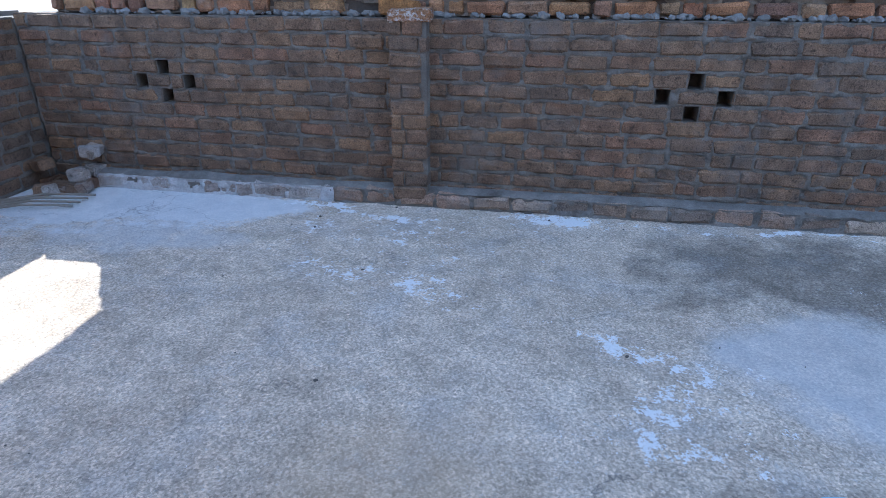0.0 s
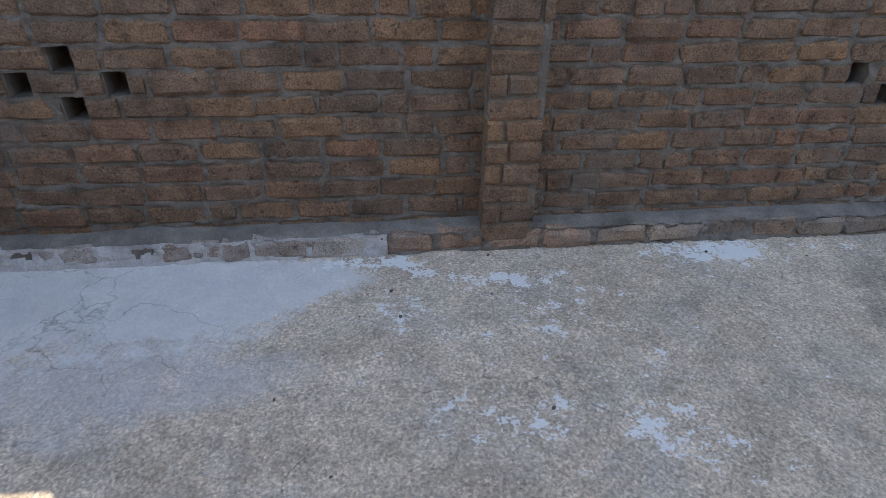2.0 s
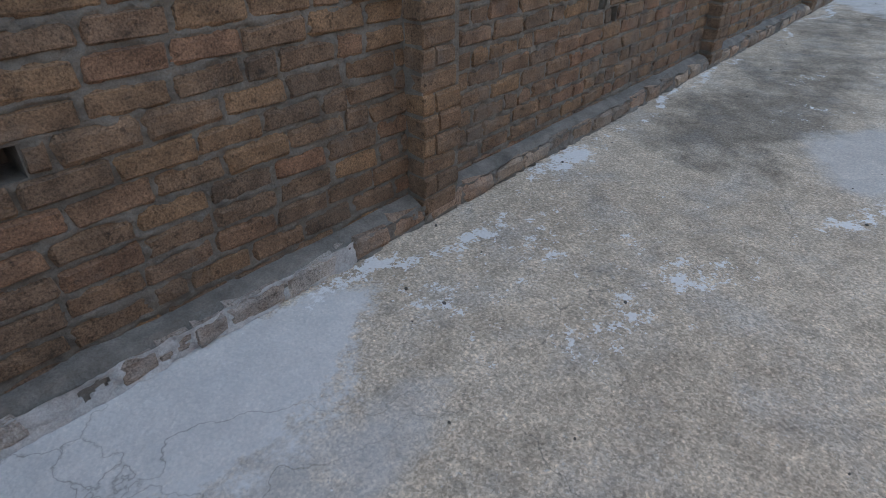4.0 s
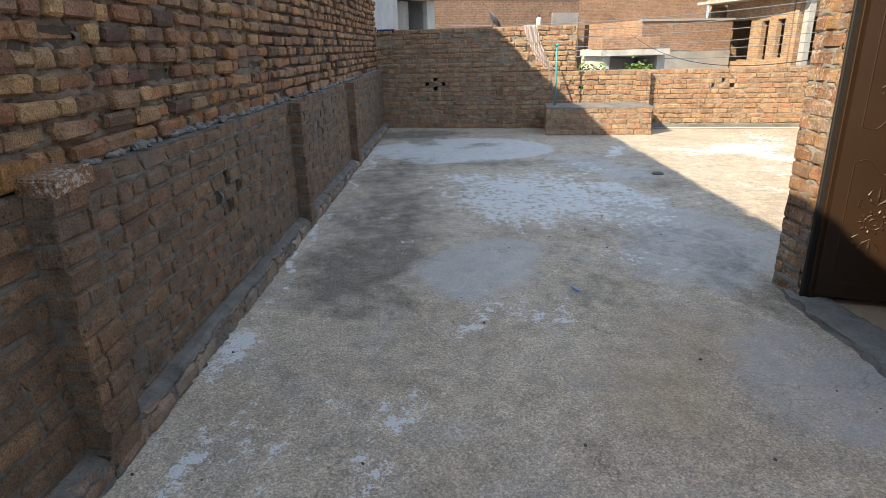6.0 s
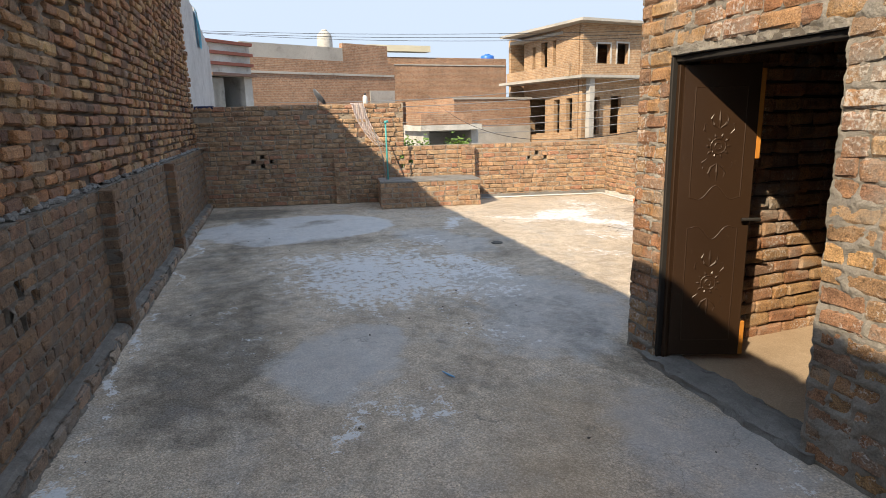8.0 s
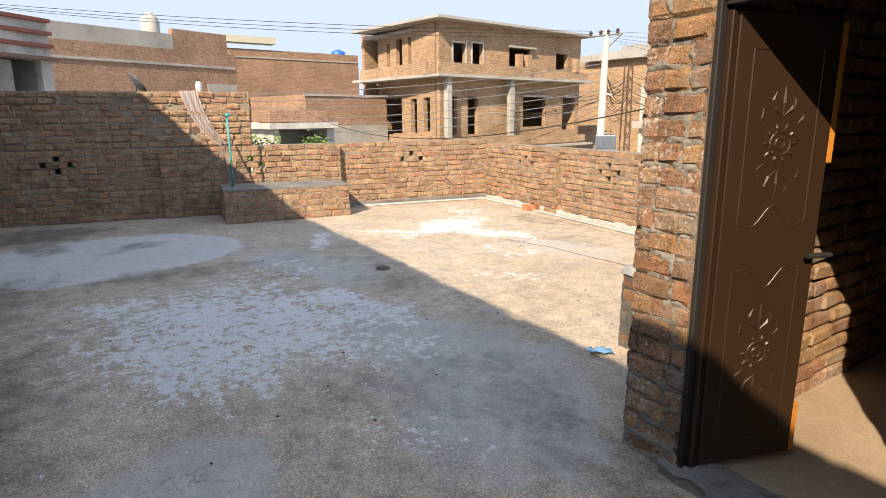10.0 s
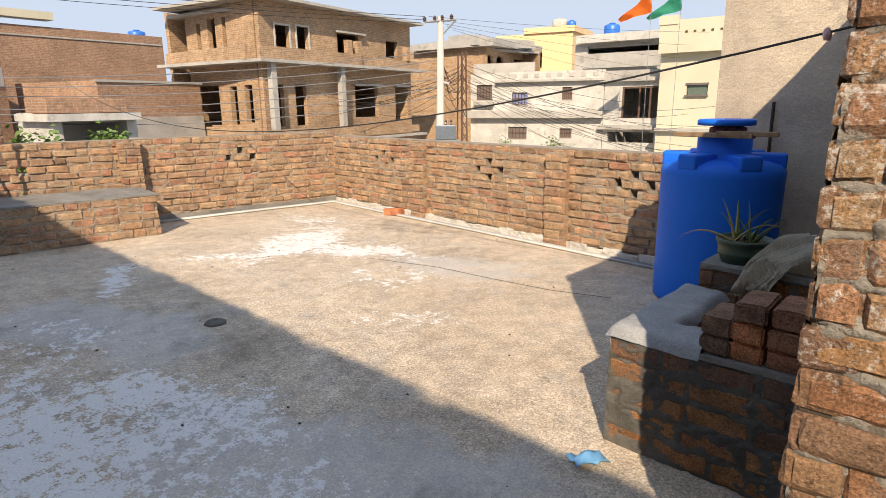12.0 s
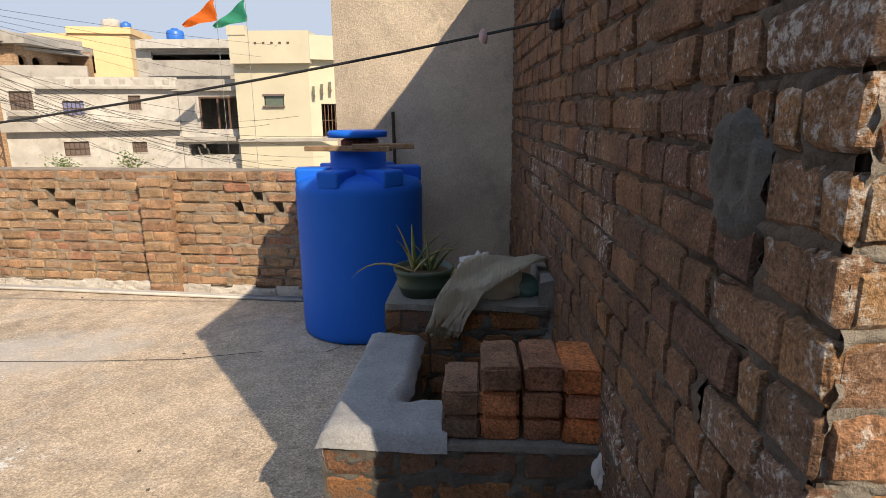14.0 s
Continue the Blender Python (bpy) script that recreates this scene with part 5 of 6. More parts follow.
bmesh.ops.create_grid(bm, x_segments=8, y_segments=8, size=900)
bmesh.ops.transform(bm, matrix=Matrix.Translation((0, 0, STREET)), verts=bm.verts)
tagged(mesh_object("ground", bm, cement_material("street_dust", (0.22, 0.19, 0.16), (0.34, 0.30, 0.25), 0.2, 0.01)), "dusty town ground between the houses", "ground", kind="structure")
bm = bmesh.new()
box(bm, -5.1, 6.9, -2.3, 5.6, STREET, -0.03)
tagged(mesh_object("storey_below", bm, MORTAR), "storey of the house under the roof", "wall", kind="structure")


def far_brick(name, a, b, joint):
    m, n, l, bs = material(name, 0.92)
    g = n.new("ShaderNodeSeparateXYZ")
    l.new(n.new("ShaderNodeNewGeometry").outputs["Position"], g.inputs[0])
    v = n.new("ShaderNodeCombineXYZ")
    l.new(calc(n, l, "SUBTRACT", g.outputs[0], g.outputs[1]), v.inputs[0])
    l.new(g.outputs[2], v.inputs[1])
    t = n.new("ShaderNodeTexBrick")
    for key, value in (("Scale", 1.0), ("Brick Width", 0.25), ("Row Height", 0.085), ("Mortar Size", 0.008), ("Bias", -0.1)):
        t.inputs[key].default_value = value
    t.inputs["Color1"].default_value, t.inputs["Color2"].default_value, t.inputs["Mortar"].default_value = (*a, 1), (*b, 1), (*joint, 1)
    l.new(v.outputs[0], t.inputs["Vector"])
    tone = mix(n, l, 1.0, t.outputs["Color"], ramp(n, l, noise_tex(n, l, 0.5, 7.0, 0.7), [(0.3, 0.72), (0.7, 1.22)]), "MULTIPLY")
    tone = mix(n, l, 1.0, tone, ramp(n, l, noise_tex(n, l, 9.0, 5.0, 0.7), [(0.3, 0.65), (0.7, 1.25)]), "MULTIPLY")
    l.new(tone, bs.inputs["Base Color"])
    bump(n, l, bs, t.outputs["Fac"], 0.5, -0.02)
    return m


FAR_RED = far_brick("far_brick_red", (0.41, 0.24, 0.155), (0.31, 0.175, 0.115), (0.40, 0.33, 0.26))
FAR_BUFF = far_brick("far_brick_buff", (0.47, 0.30, 0.175), (0.34, 0.20, 0.115), (0.48, 0.41, 0.32))
FAR_GREY = cement_material("far_cement", (0.34, 0.33, 0.31), (0.50, 0.48, 0.45), 0.7, 0.01, (0.24, 0.23, 0.21))
FAR_WHITE = cement_material("far_whitewash", (0.40, 0.39, 0.365), (0.64, 0.63, 0.60), 0.9, 0.006, (0.30, 0.28, 0.255))
FAR_CREAM = plain_material("far_cream", (0.58, 0.55, 0.43), 0.8, 0, 0.06, 0.7)
FAR_YELLOW = plain_material("far_yellow", (0.82, 0.60, 0.34), 0.8, 0, 0.06, 0.7)
GRILLE = plain_material("window_grille", (0.12, 0.07, 0.05), 0.7)
GLASS_DARK = plain_material("window_shutter", (0.16, 0.13, 0.12), 0.4)


HOUSES = []
DEEP = STREET


def house(label, p, q, top, deep, mat, gaps=(), low=DEEP, name="house", sides=(True, True)):
    """A hollow house with its front from p to q and openings (x0, x1, z0, z1) in it. Gives the house and its front's coordinates."""
    at = along(p, (q[0] - p[0], q[1] - p[1]))
    w = math.hypot(q[0] - p[0], q[1] - p[1])
    h = group_thing(name, (*p, low), label, "house")
    back = h.matrix_world.inverted()
    bm = bmesh.new()
    perforated(bm, 0, w, 0, 0.24, low, top, gaps, at)
    bmesh.ops.transform(bm, matrix=back, verts=bm.verts)
    part("wall", bm, mat, h)
    for keep, x0, x1, y0, y1 in ((sides[0], 0, 0.24, 0.24, deep), (sides[1], w - 0.24, w, 0.24, deep), (True, 0.24, w - 0.24, deep - 0.24, deep)):
        if keep:
            bm = bmesh.new()
            box(bm, x0, x1, y0, y1, low, top, at)
            bmesh.ops.transform(bm, matrix=back, verts=bm.verts)
            part("wall", bm, mat, h)
    HOUSES.append(h)
    bm = bmesh.new()
    box(bm, 0.2, w - 0.2, 0.2, deep - 0.2, top - 0.3, top - 0.15, at)
    bmesh.ops.transform(bm, matrix=back, verts=bm.verts)
    part("roof", bm, FAR_GREY, h)
    return h, at, back


def slab(h, at, back, x0, x1, y0, y1, z0, z1, mat, name="ledge", label=""):
    bm = bmesh.new()
    box(bm, x0, x1, y0, y1, z0, z1, at)
    bmesh.ops.transform(bm, matrix=back, verts=bm.verts)
    return part(name, bm, mat, h, label)


def grille(h, at, back, x0, x1, z0, z1, bars, mat=GRILLE, shutter=None):
    win = slab(h, at, back, x0 - 0.04, x1 + 0.04, -0.03, 0.02, z0 - 0.06, z0, FAR_GREY, "window_sill")
    bm = bmesh.new()
    for k in range(bars + 1):
        x = x0 + (x1 - x0) * k / bars
        box(bm, x - 0.02, x + 0.02, 0.06, 0.1, z0, z1, at)
    for z in (z0 + 0.02, (z0 + z1) / 2, z1 - 0.02):
        box(bm, x0, x1, 0.07, 0.09, z - 0.02, z + 0.02, at)
    bmesh.ops.transform(bm, matrix=back, verts=bm.verts)
    part("window_grille", bm, mat, h)
    if shutter:
        slab(h, at, back, x0, x1, 0.12, 0.15, z0, z1, shutter, "shutter")


# unfinished two-storey brick house
UNFINISHED = "unfinished two-storey brick house with empty window openings"
la = [(1.8, 2.16, 4.13, 5.46), (2.82, 3.51, 4.13, 5.59), (4.13, 4.45, 4.12, 5.57), (1.18, 3.33, 0.51, 2.46), (4.3, 4.91, 0.56, 2.38), (5.56, 6.18, 0.67, 2.41)]
ra = [(0.94, 1.83, 4.13, 5.11), (2.31, 3.1, 4.13, 5.17), (5.22, 6.95, 4.0, 5.11), (9.41, 10.51, 4.12, 5.05), (0.48, 1.22, 0.49, 2.43), (1.99, 2.75, 0.47, 2.46), (6.46, 8.5, 0.77, 2.47), (10.2, 11.5, 0.52, 2.47)]
h, at, back = house(UNFINISHED, (23.43, -11.65), (25.75, -23.28), 6.1, 7.2, FAR_BUFF, ra, sides=(False, True))
left = along((29.7, -11.16), (-6.2, -0.49))
bm = bmesh.new()
lg = [(a - 0.75, b - 0.75, c, d) for a, b, c, d in la]
perforated(bm, 0, 5.95, -0.03, 0.22, DEEP, 6.1, lg, left)
bmesh.ops.transform(bm, matrix=back, verts=bm.verts)
part("wall", bm, FAR_BUFF, h)
for zt, over, thick in ((6.1, 0.75, 0.13), (3.36, 0.85, 0.14)):
    slab(h, at, back, -over * 0.9, 12.3, -over, 6.8, zt, zt + thick, FAR_GREY, "roof_slab" if zt > 5 else "balcony_slab", "overhanging grey concrete slab")
slab(h, at, back, -0.7, 6.3, -0.75, -0.6, 3.5, 4.05, FAR_BUFF, "balcony_parapet")
slab(h, at, back, 6.3, 12.0, -0.55, -0.4, 3.5, 3.98, FAR_BUFF, "balcony_parapet")
slab(h, left, back, -0.8, 6.3, -0.82, -0.68, 3.5, 4.1, FAR_BUFF, "balcony_parapet")
slab(h, at, back, -0.6, 6.2, -0.72, -0.5, -0.3, 0.35, FAR_BUFF, "balcony_parapet")
slab(h, at, back, 6.3, 12.0, -0.5, -0.3, -0.2, 0.2, FAR_BUFF, "balcony_parapet")
slab(h, left, back, 0.2, 6.2, -0.6, -0.45, -0.3, 0.45, FAR_BUFF, "balcony_parapet")
slab(h, at, back, -0.6, 12.3, -0.9, 0.0, -0.42, -0.3, FAR_GREY, "balcony_slab")
for x in (0.02, 4.75):
    slab(h, at, back, x, x + 0.3, -0.6, -0.3, 0.3, 3.36, FAR_GREY, "column", "grey concrete column")
for x in (5.35, 6.1, 10.6):
    slab(h, at, back, x, x + 0.35, -0.62, -0.32, 3.98, 4.75, FAR_BUFF, "balcony_post")
for a, b, c, d in ra[:2]:
    for x0, x1, z0, z1 in ((a - 0.08, a, c, d), (b, b + 0.08, c, d), (a - 0.08, b + 0.08, d, d + 0.08)):
        slab(h, at, back, x0, x1, -0.04, 0.02, z0, z1, FAR_WHITE, "window_frame")
for a, b, c, d in ra[2:3] + ra[6:]:
    slab(h, at, back, a - 0.25, b + 0.3, -0.3, 0.02, d, d + 0.1, FAR_GREY, "window_hood")

# brick walls behind the roof
h, at, back = house("tall windowless red brick house wall", (36.6, -2.6), (38.18, -13.4), 5.75, 8, FAR_RED)
slab(h, at, back, 0.5, 10.8, -0.05, 0.0, 5.2, 5.28, FAR_GREY, "band")
slab(h, at, back, 0.3, 0.9, -0.2, -0.01, 3.2, 5.2, FAR_WHITE, "downpipe_casing")
slab(h, at, back, 0.0, 4.6, -0.3, 0.6, 6.1, 6.5, FAR_CREAM, "cornice", "cream painted cornice")
h, at, back = house("red brick house with a grey plastered parapet", (26.6, 5.2), (30.84, -3.28), 4.75, 9, FAR_RED)
slab(h, at, back, 0.0, 5.9, 0.0, 0.2, 4.75, 5.45, FAR_GREY, "parapet", "grey plastered parapet")
slab(h, at, back, 5.9, 9.0, -0.002, 0.3, 4.75, 5.72, FAR_RED, "parapet")
slab(h, at, back, 0.0, 9.4, -0.06, -0.001, 3.98, 4.1, FAR_GREY, "band")
slab(h, at, back, 7.6, 9.4, -0.05, -0.001, 2.4, 3.2, FAR_GREY, "plaster_patch")
h, at, back = house("low red brick house with a flat roof", (26.14, -5.51), (27.6, -10.6), 2.56, 6, FAR_RED)
slab(h, at, back, -0.1, 5.4, -0.06, 0.0, 2.5, 2.6, FAR_GREY, "band")
slab(h, at, back, 0.9, 5.3, -0.05, 0.0, DEEP, 1.0, FAR_GREY, "plaster_patch")
h, at, back = house("small shed with a concrete ledge", (18.85, -1.90), (19.2, -4.4), 1.30, 2.5, FAR_WHITE, [(0.26, 2.2, -0.4, 1.06)])
slab(h, at, back, -0.2, 2.1, -0.3, 1.2, 1.30, 1.73, FAR_RED, "parapet")
slab(h, at, back, -0.25, 2.5, -0.4, 2.0, 1.06, 1.28, FAR_WHITE, "ledge")

# neighbour's plastered wall past the corner, and the balcony house
bm = bmesh.new()
for k in range(12):
    x = 8.4 + k * 0.45
    box(bm, x, x + 0.45, 5.47, 5.7, STREET, 4.35 - 0.07 * k)
wall_neighbour = tagged(mesh_object("wall_neighbour", bm, cement_material("neighbour_wall", (0.40, 0.40, 0.41), (0.56, 0.56, 0.57), 1.4, 0.006, (0.30, 0.30, 0.31))), "tall streaked grey-white plaster wall of the neighbour", "wall", kind="structure")
NB = along((8.4, 5.47), (1, 0))
cloth_sheet("towel", NB, 0.5, [(2.55, 0.05, 4.05), (2.55, -0.02, 4.06), (2.56, -0.04, 3.85), (2.6, -0.05, 3.55), (2.62, -0.05, 3.25)], striped("towel_stripes", (0.75, 0.75, 0.74), (0.14, 0.48, 0.62), 1.2), 2, "white and turquoise towel hung over the wall", "towel")
h, at, back = house("white painted house with a shaded balcony", (16.6, 5.95), (17.95, 4.6), 4.3, 4, FAR_WHITE, [(0.15, 1.55, 2.0, 3.15)])
for z in (4.3, 3.95, 3.6):
    slab(h, at, back, -0.05, 1.95, -0.12, 0.0, z - 0.1, z, plain_material("red_band", (0.30, 0.10, 0.07), 0.8), "band")
slab(h, at, back, 0.0, 1.95, -0.25, 0.0, 3.15, 3.24, plain_material("brown_ledge", (0.22, 0.13, 0.10), 0.8), "ledge")
cloth_sheet("curtain", at, 0.55, [(0.45, 0.1, 3.1), (0.45, 0.1, 2.7), (0.43, 0.1, 2.0)], FAR_WHITE, 2, "white curtain hanging in the balcony opening", "curtain")

# houses to the south
h, at, back = house("cement house with arched windows under a flat eave", (25.54, -30.45), (26.62, -37.19), 5.3, 8, FAR_BUFF, [(0.0, 1.04, 4.0, 4.8), (1.5, 2.63, 4.1, 4.8), (4.2, 6.0, 3.9, 4.7)])
for x0, x1, z0, z1 in ((0.0, 1.04, 4.38, 4.8), (1.5, 2.63, 4.38, 4.8)):
    bm = bmesh.new()
    rim = [(x0 + (x1 - x0) * (0.5 - 0.5 * math.cos(math.pi * k / 14)), z0 + (z1 - z0 - 0.02) * math.sin(math.pi * k / 14)) for k in range(15)]
    for (xa, za), (xb, zb) in zip(rim, rim[1:]):
        for y, turn in ((0.02, 1), (0.22, -1)):
            bm.faces.new([bm.verts.new(at @ Vector(p)) for p in ((xa, y, za), (xb, y, zb), (xb, y, z1), (xa, y, z1))[::turn]])
        bm.faces.new([bm.verts.new(at @ Vector(p)) for p in ((xa, 0.02, za), (xa, 0.22, za), (xb, 0.22, zb), (xb, 0.02, zb))])
    bmesh.ops.remove_doubles(bm, verts=bm.verts, dist=0.002)
    bmesh.ops.transform(bm, matrix=back, verts=bm.verts)
    part("arch", bm, FAR_BUFF, h)
slab(h, at, back, -0.6, 7.2, -0.9, 6.0, 5.3, 5.75, FAR_GREY, "roof_slab")
h, at, back = house("brick house with a pale concrete eave", (35.75, -31.77), (25.6, -30.4), 5.4, 6, FAR_BUFF, [(3.0, 4.2, 4.0, 5.0)], sides=(True, False))
slab(h, at, back, -0.3, 10.3, -0.8, 5.0, 5.4, 5.95, FAR_GREY, "roof_slab")
slab(h, at, back, 5.0, 7.0, 1.0, 3.0, 5.95, 6.5, FAR_GREY, "stair_head")
h, at, back = house("yellow painted villa with a flat roof", (34.67, -43.11), (27.5, -45.0), 7.6, 9, FAR_YELLOW, [(2.6, 4.6, 4.6, 6.2)])
slab(h, at, back, 2.9, 7.6, -0.2, 6, 7.6, 8.1, FAR_YELLOW, "parapet")
slab(h, at, back, 3.6, 3.9, -0.1, 0.1, 4.6, 6.2, FAR_YELLOW, "column")
hw = [(0.4, 1.44, 1.67, 2.59), (2.74, 3.73, 1.36, 2.09), (5.87, 6.47, 1.63, 2.37), (2.53, 3.72, -0.73, 0.01), (5.79, 6.52, -0.63, -0.07)]
h, at, back = house("stained white house with a patterned parapet", (23.5, -26.41), (15.7, -29.32), 3.25, 7, FAR_WHITE, hw)
for g in hw:
    grille(h, at, back, *g, 5, GRILLE, plain_material("blue_shutter", (0.18, 0.22, 0.42), 0.6) if g[0] == 2.74 else GLASS_DARK)
slab(h, at, back, 1.7, 8.4, -0.35, 0.0, 2.7, 2.82, FAR_GREY, "ledge")
slab(h, at, back, -0.3, 8.35, -0.45, 0.0, 0.55, 1.0, FAR_GREY, "ledge", "stained grey concrete ledge")
slab(h, at, back, 1.7, 8.4, -0.3, -0.15, 2.82, 3.3, FAR_WHITE, "parapet")
for k in range(9):
    slab(h, at, back, 2.1 + k * 0.7, 2.4 + k * 0.7, -0.33, -0.3, 2.95, 3.18, FAR_GREY, "parapet_panel")
slab(h, at, back, 0.0, 4.0, 0.5, 0.7, 3.25, 3.9, FAR_GREY, "parapet")
slab(h, at, back, 4.55, 4.65, -0.06, 0.0, -3.0, 0.5, FAR_WHITE, "downpipe")
slab(h, at, back, 0.3, 1.6, -0.4, 0.0, 1.35, 1.55, FAR_GREY, "window_hood")
h, at, back = house("grey house with a wide white eave", (20.32, -33.6), (14.48, -34.33), 5.25, 7, FAR_GREY, [(0.9, 5.8, 4.6, 5.1)])
slab(h, at, back, 0.3, 6.3, -0.6, 5, 5.25, 5.75, FAR_WHITE, "roof_slab")
slab(h, at, back, 1.2, 6.1, -1.2, -0.9, 3.6, 4.5, FAR_GREY, "parapet")
iw = [(1.06, 3.19, 0.55, 2.3), (0.3, 3.0, -0.85, -0.25)]
h, at, back = house("pale house with a wide dark window", (15.68, -29.33), (12.2, -29.87), 3.2, 6, FAR_WHITE, iw)
for x in (1.06, 2.0, 2.6, 3.12):
    slab(h, at, back, x, x + 0.1, 0.05, 0.12, 0.55, 2.3, GRILLE, "window_frame")
slab(h, at, back, 1.0, 3.25, 0.04, 0.13, 2.2, 2.32, GRILLE, "window_frame")
slab(h, at, back, -0.2, 3.5, -0.3, 0.0, 2.6, 3.2, FAR_GREY, "ledge")
slab(h, at, back, -0.2, 3.6, -0.35, 0.0, -0.1, 0.15, FAR_GREY, "ledge")
jw = [(1.45, 2.51, 1.74, 2.33)]
h, at, back = house("cream painted house with a rounded parapet", (12.18, -28.79), (8.3, -29.12), 3.9, 7, FAR_CREAM, jw)
slab(h, at, back, 0.0, 4.1, -0.5, 4, 3.9, 5.5, FAR_CREAM, "parapet")
slab(h, at, back, -0.05, 0.9, -0.55, -0.1, 5.3, 5.75, FAR_CREAM, "parapet_post")
for k in range(5):
    slab(h, at, back, 1.3 + 0.42 * k, 1.42 + 0.42 * k, -0.53, -0.49, 4.85, 4.95, GRILLE, "parapet_slot")
slab(h, at, back, 1.4, 2.56, -0.05, 0.05, 2.28, 2.38, GLASS_DARK, "window_frame")
slab(h, at, back, 1.4, 2.56, -0.15, 0.1, 1.7, 1.78, GLASS_DARK, "window_frame")
slab(h, at, back, 1.5, 2.46, 0.1, 0.14, 1.78, 2.3, plain_material("green_glass", (0.12, 0.16, 0.13), 0.15), "window_pane")
slab(h, at, back, 0.0, 6.5, -0.3, 0.0, -0.1, 0.06, FAR_GREY, "ledge")
h, at, back = house("cream house wing with a barred window", (8.3, -29.12), (5.4, -30.9), 4.1, 6, FAR_CREAM, [(0.6, 1.75, 0.12, 1.85)])
grille(h, at, back, 0.6, 1.75, 0.12, 1.85, 6)
slab(h, at, back, 0.0, 3.4, -0.4, 3, 4.1, 5.3, FAR_CREAM, "parapet")
for k in range(4):
    slab(h, at, back, 0.15 + 0.45 * k, 0.3 + 0.45 * k, -0.5, 0.0, 2.3 + 0.12 * k, 2.75 + 0.12 * k, FAR_CREAM, "bracket")


def roof_tank(at, r, tall, mat, label):
    t = group_thing("roof_tank", at, label, "water tank")
    HOUSES.append(t)
    part("body", lathe(bmesh.new(), [(r * 0.95, 0), (r, 0.03), (r, tall * 0.8), (r * 0.85, tall * 0.92), (r * 0.4, tall)], 24), mat, t, "", True)
    part("lid", lathe(bmesh.new(), [(r * 0.4, tall), (r * 0.42, tall + 0.03), (r * 0.3, tall + 0.07)], 16), mat, t, "", True)


TANK_BLUE = plain_material("tank_blue", (0.02, 0.16, 0.60), 0.4)
for spot, r, tall, mat, label in (((18.75, -35.6, 5.75), 0.53, 0.85, TANK_BLUE, "blue plastic water tank on a far roof"), ((39.0, -12.2, 5.6), 0.5, 0.5, TANK_BLUE, "blue plastic water tank on a far brick roof"),
                                  ((29.5, -46.0, 8.1), 0.7, 0.8, FAR_WHITE, "white water tank on the yellow villa"), ((28.4, -46.2, 8.1), 0.4, 0.55, TANK_BLUE, "small blue water tank on the yellow villa"), ((31.9, 0.6, 4.6), 0.45, 2.1, FAR_WHITE, "white plastic water tank on the brick house")):
    roof_tank(spot, r, tall, mat, label)

# ---- poles and wires ----
POLE_MAT = cement_material("pole_concrete", (0.52, 0.51, 0.49), (0.64, 0.63, 0.61), 1.0, 0.004)
STEEL = plain_material("galvanised", (0.30, 0.31, 0.32), 0.5, 0.5)
pole = group_thing("utility_pole", (14.3, -13.75, STREET), "pale concrete electricity pole with a steel crossarm", "utility pole")
L = pole.matrix_world.inverted()
top = Vector((14.24, -13.86, 4.62))
part("shaft", tube(bmesh.new(), [(0, 0, 0), L @ top], [0.2, 0.12], 10), POLE_MAT, pole)
arm_a, arm_b = Vector((14.62, -13.40, 4.42)), Vector((13.75, -14.2, 4.5))
part("crossarm", tube(bmesh.new(), [L @ arm_a, L @ arm_b], 0.045, 6), STEEL, pole)
part("brace", tube(bmesh.new(), [L @ Vector((14.25, -13.85, 3.9)), L @ arm_b], 0.03, 6), STEEL, pole)
for f in (0.0, 0.32, 0.55, 0.85):
    c = arm_a.lerp(arm_b, f)
    bm = lathe(bmesh.new(), [(0.03, 0.0), (0.075, 0.05), (0.05, 0.09), (0.08, 0.12), (0.05, 0.17), (0.02, 0.2)], 12)
    bmesh.ops.transform(bm, matrix=L @ Matrix.Translation(c), verts=bm.verts)
    part("insulator", bm, plain_material("insulator_brown", (0.08, 0.05, 0.045), 0.3), pole)
part("lamp_arm", tube(bmesh.new(), [L @ Vector((14.27, -13.8, 2.3)), L @ Vector((13.95, -14.0, 2.2))], 0.05, 6), FAR_WHITE, pole)
trafo = group_thing("transformer", (14.1, -13.95, 0.0), "grey finned pole transformer", "transformer")
bm = bmesh.new()
box(bm, -0.4, 0.4, -0.25, 0.25, 0.1, 0.66)
bevel(bm, 0.04, 2)
TRAFO = plain_material("transformer_grey", (0.16, 0.20, 0.25), 0.5, 0.3)
turn = pose(0, 0, 0, 0, 0, -137)
bmesh.ops.transform(bm, matrix=turn, verts=bm.verts)
part("tank", bm, TRAFO, trafo)
for k in range(9):
    bm = bmesh.new()
    box(bm, -0.38 + k * 0.09, -0.35 + k * 0.09, -0.34, 0.34, 0.14, 0.6, turn)
    part("fin", bm, TRAFO, trafo)
for k in range(3):
    bm = lathe(bmesh.new(), [(0.03, 0.66), (0.05, 0.7), (0.03, 0.76), (0.05, 0.8), (0.02, 0.86)], 10)
    bmesh.ops.transform(bm, matrix=turn @ pose(-0.2 + 0.2 * k, 0, 0), verts=bm.verts)
    part("bushing", bm, bpy.data.materials["insulator_brown"], trafo)
bm = bmesh.new()
box(bm, -0.5, 0.5, -0.3, 0.3, -0.02, 0.1, turn)
box(bm, -0.04, 0.04, -0.04, 0.04, -4.2, -0.02, turn)
part("platform", bm, STEEL, trafo)
tower = group_thing("wire_pole", (16.25, -17.35, STREET), "thin lattice pole tangled with dark wires", "utility pole")
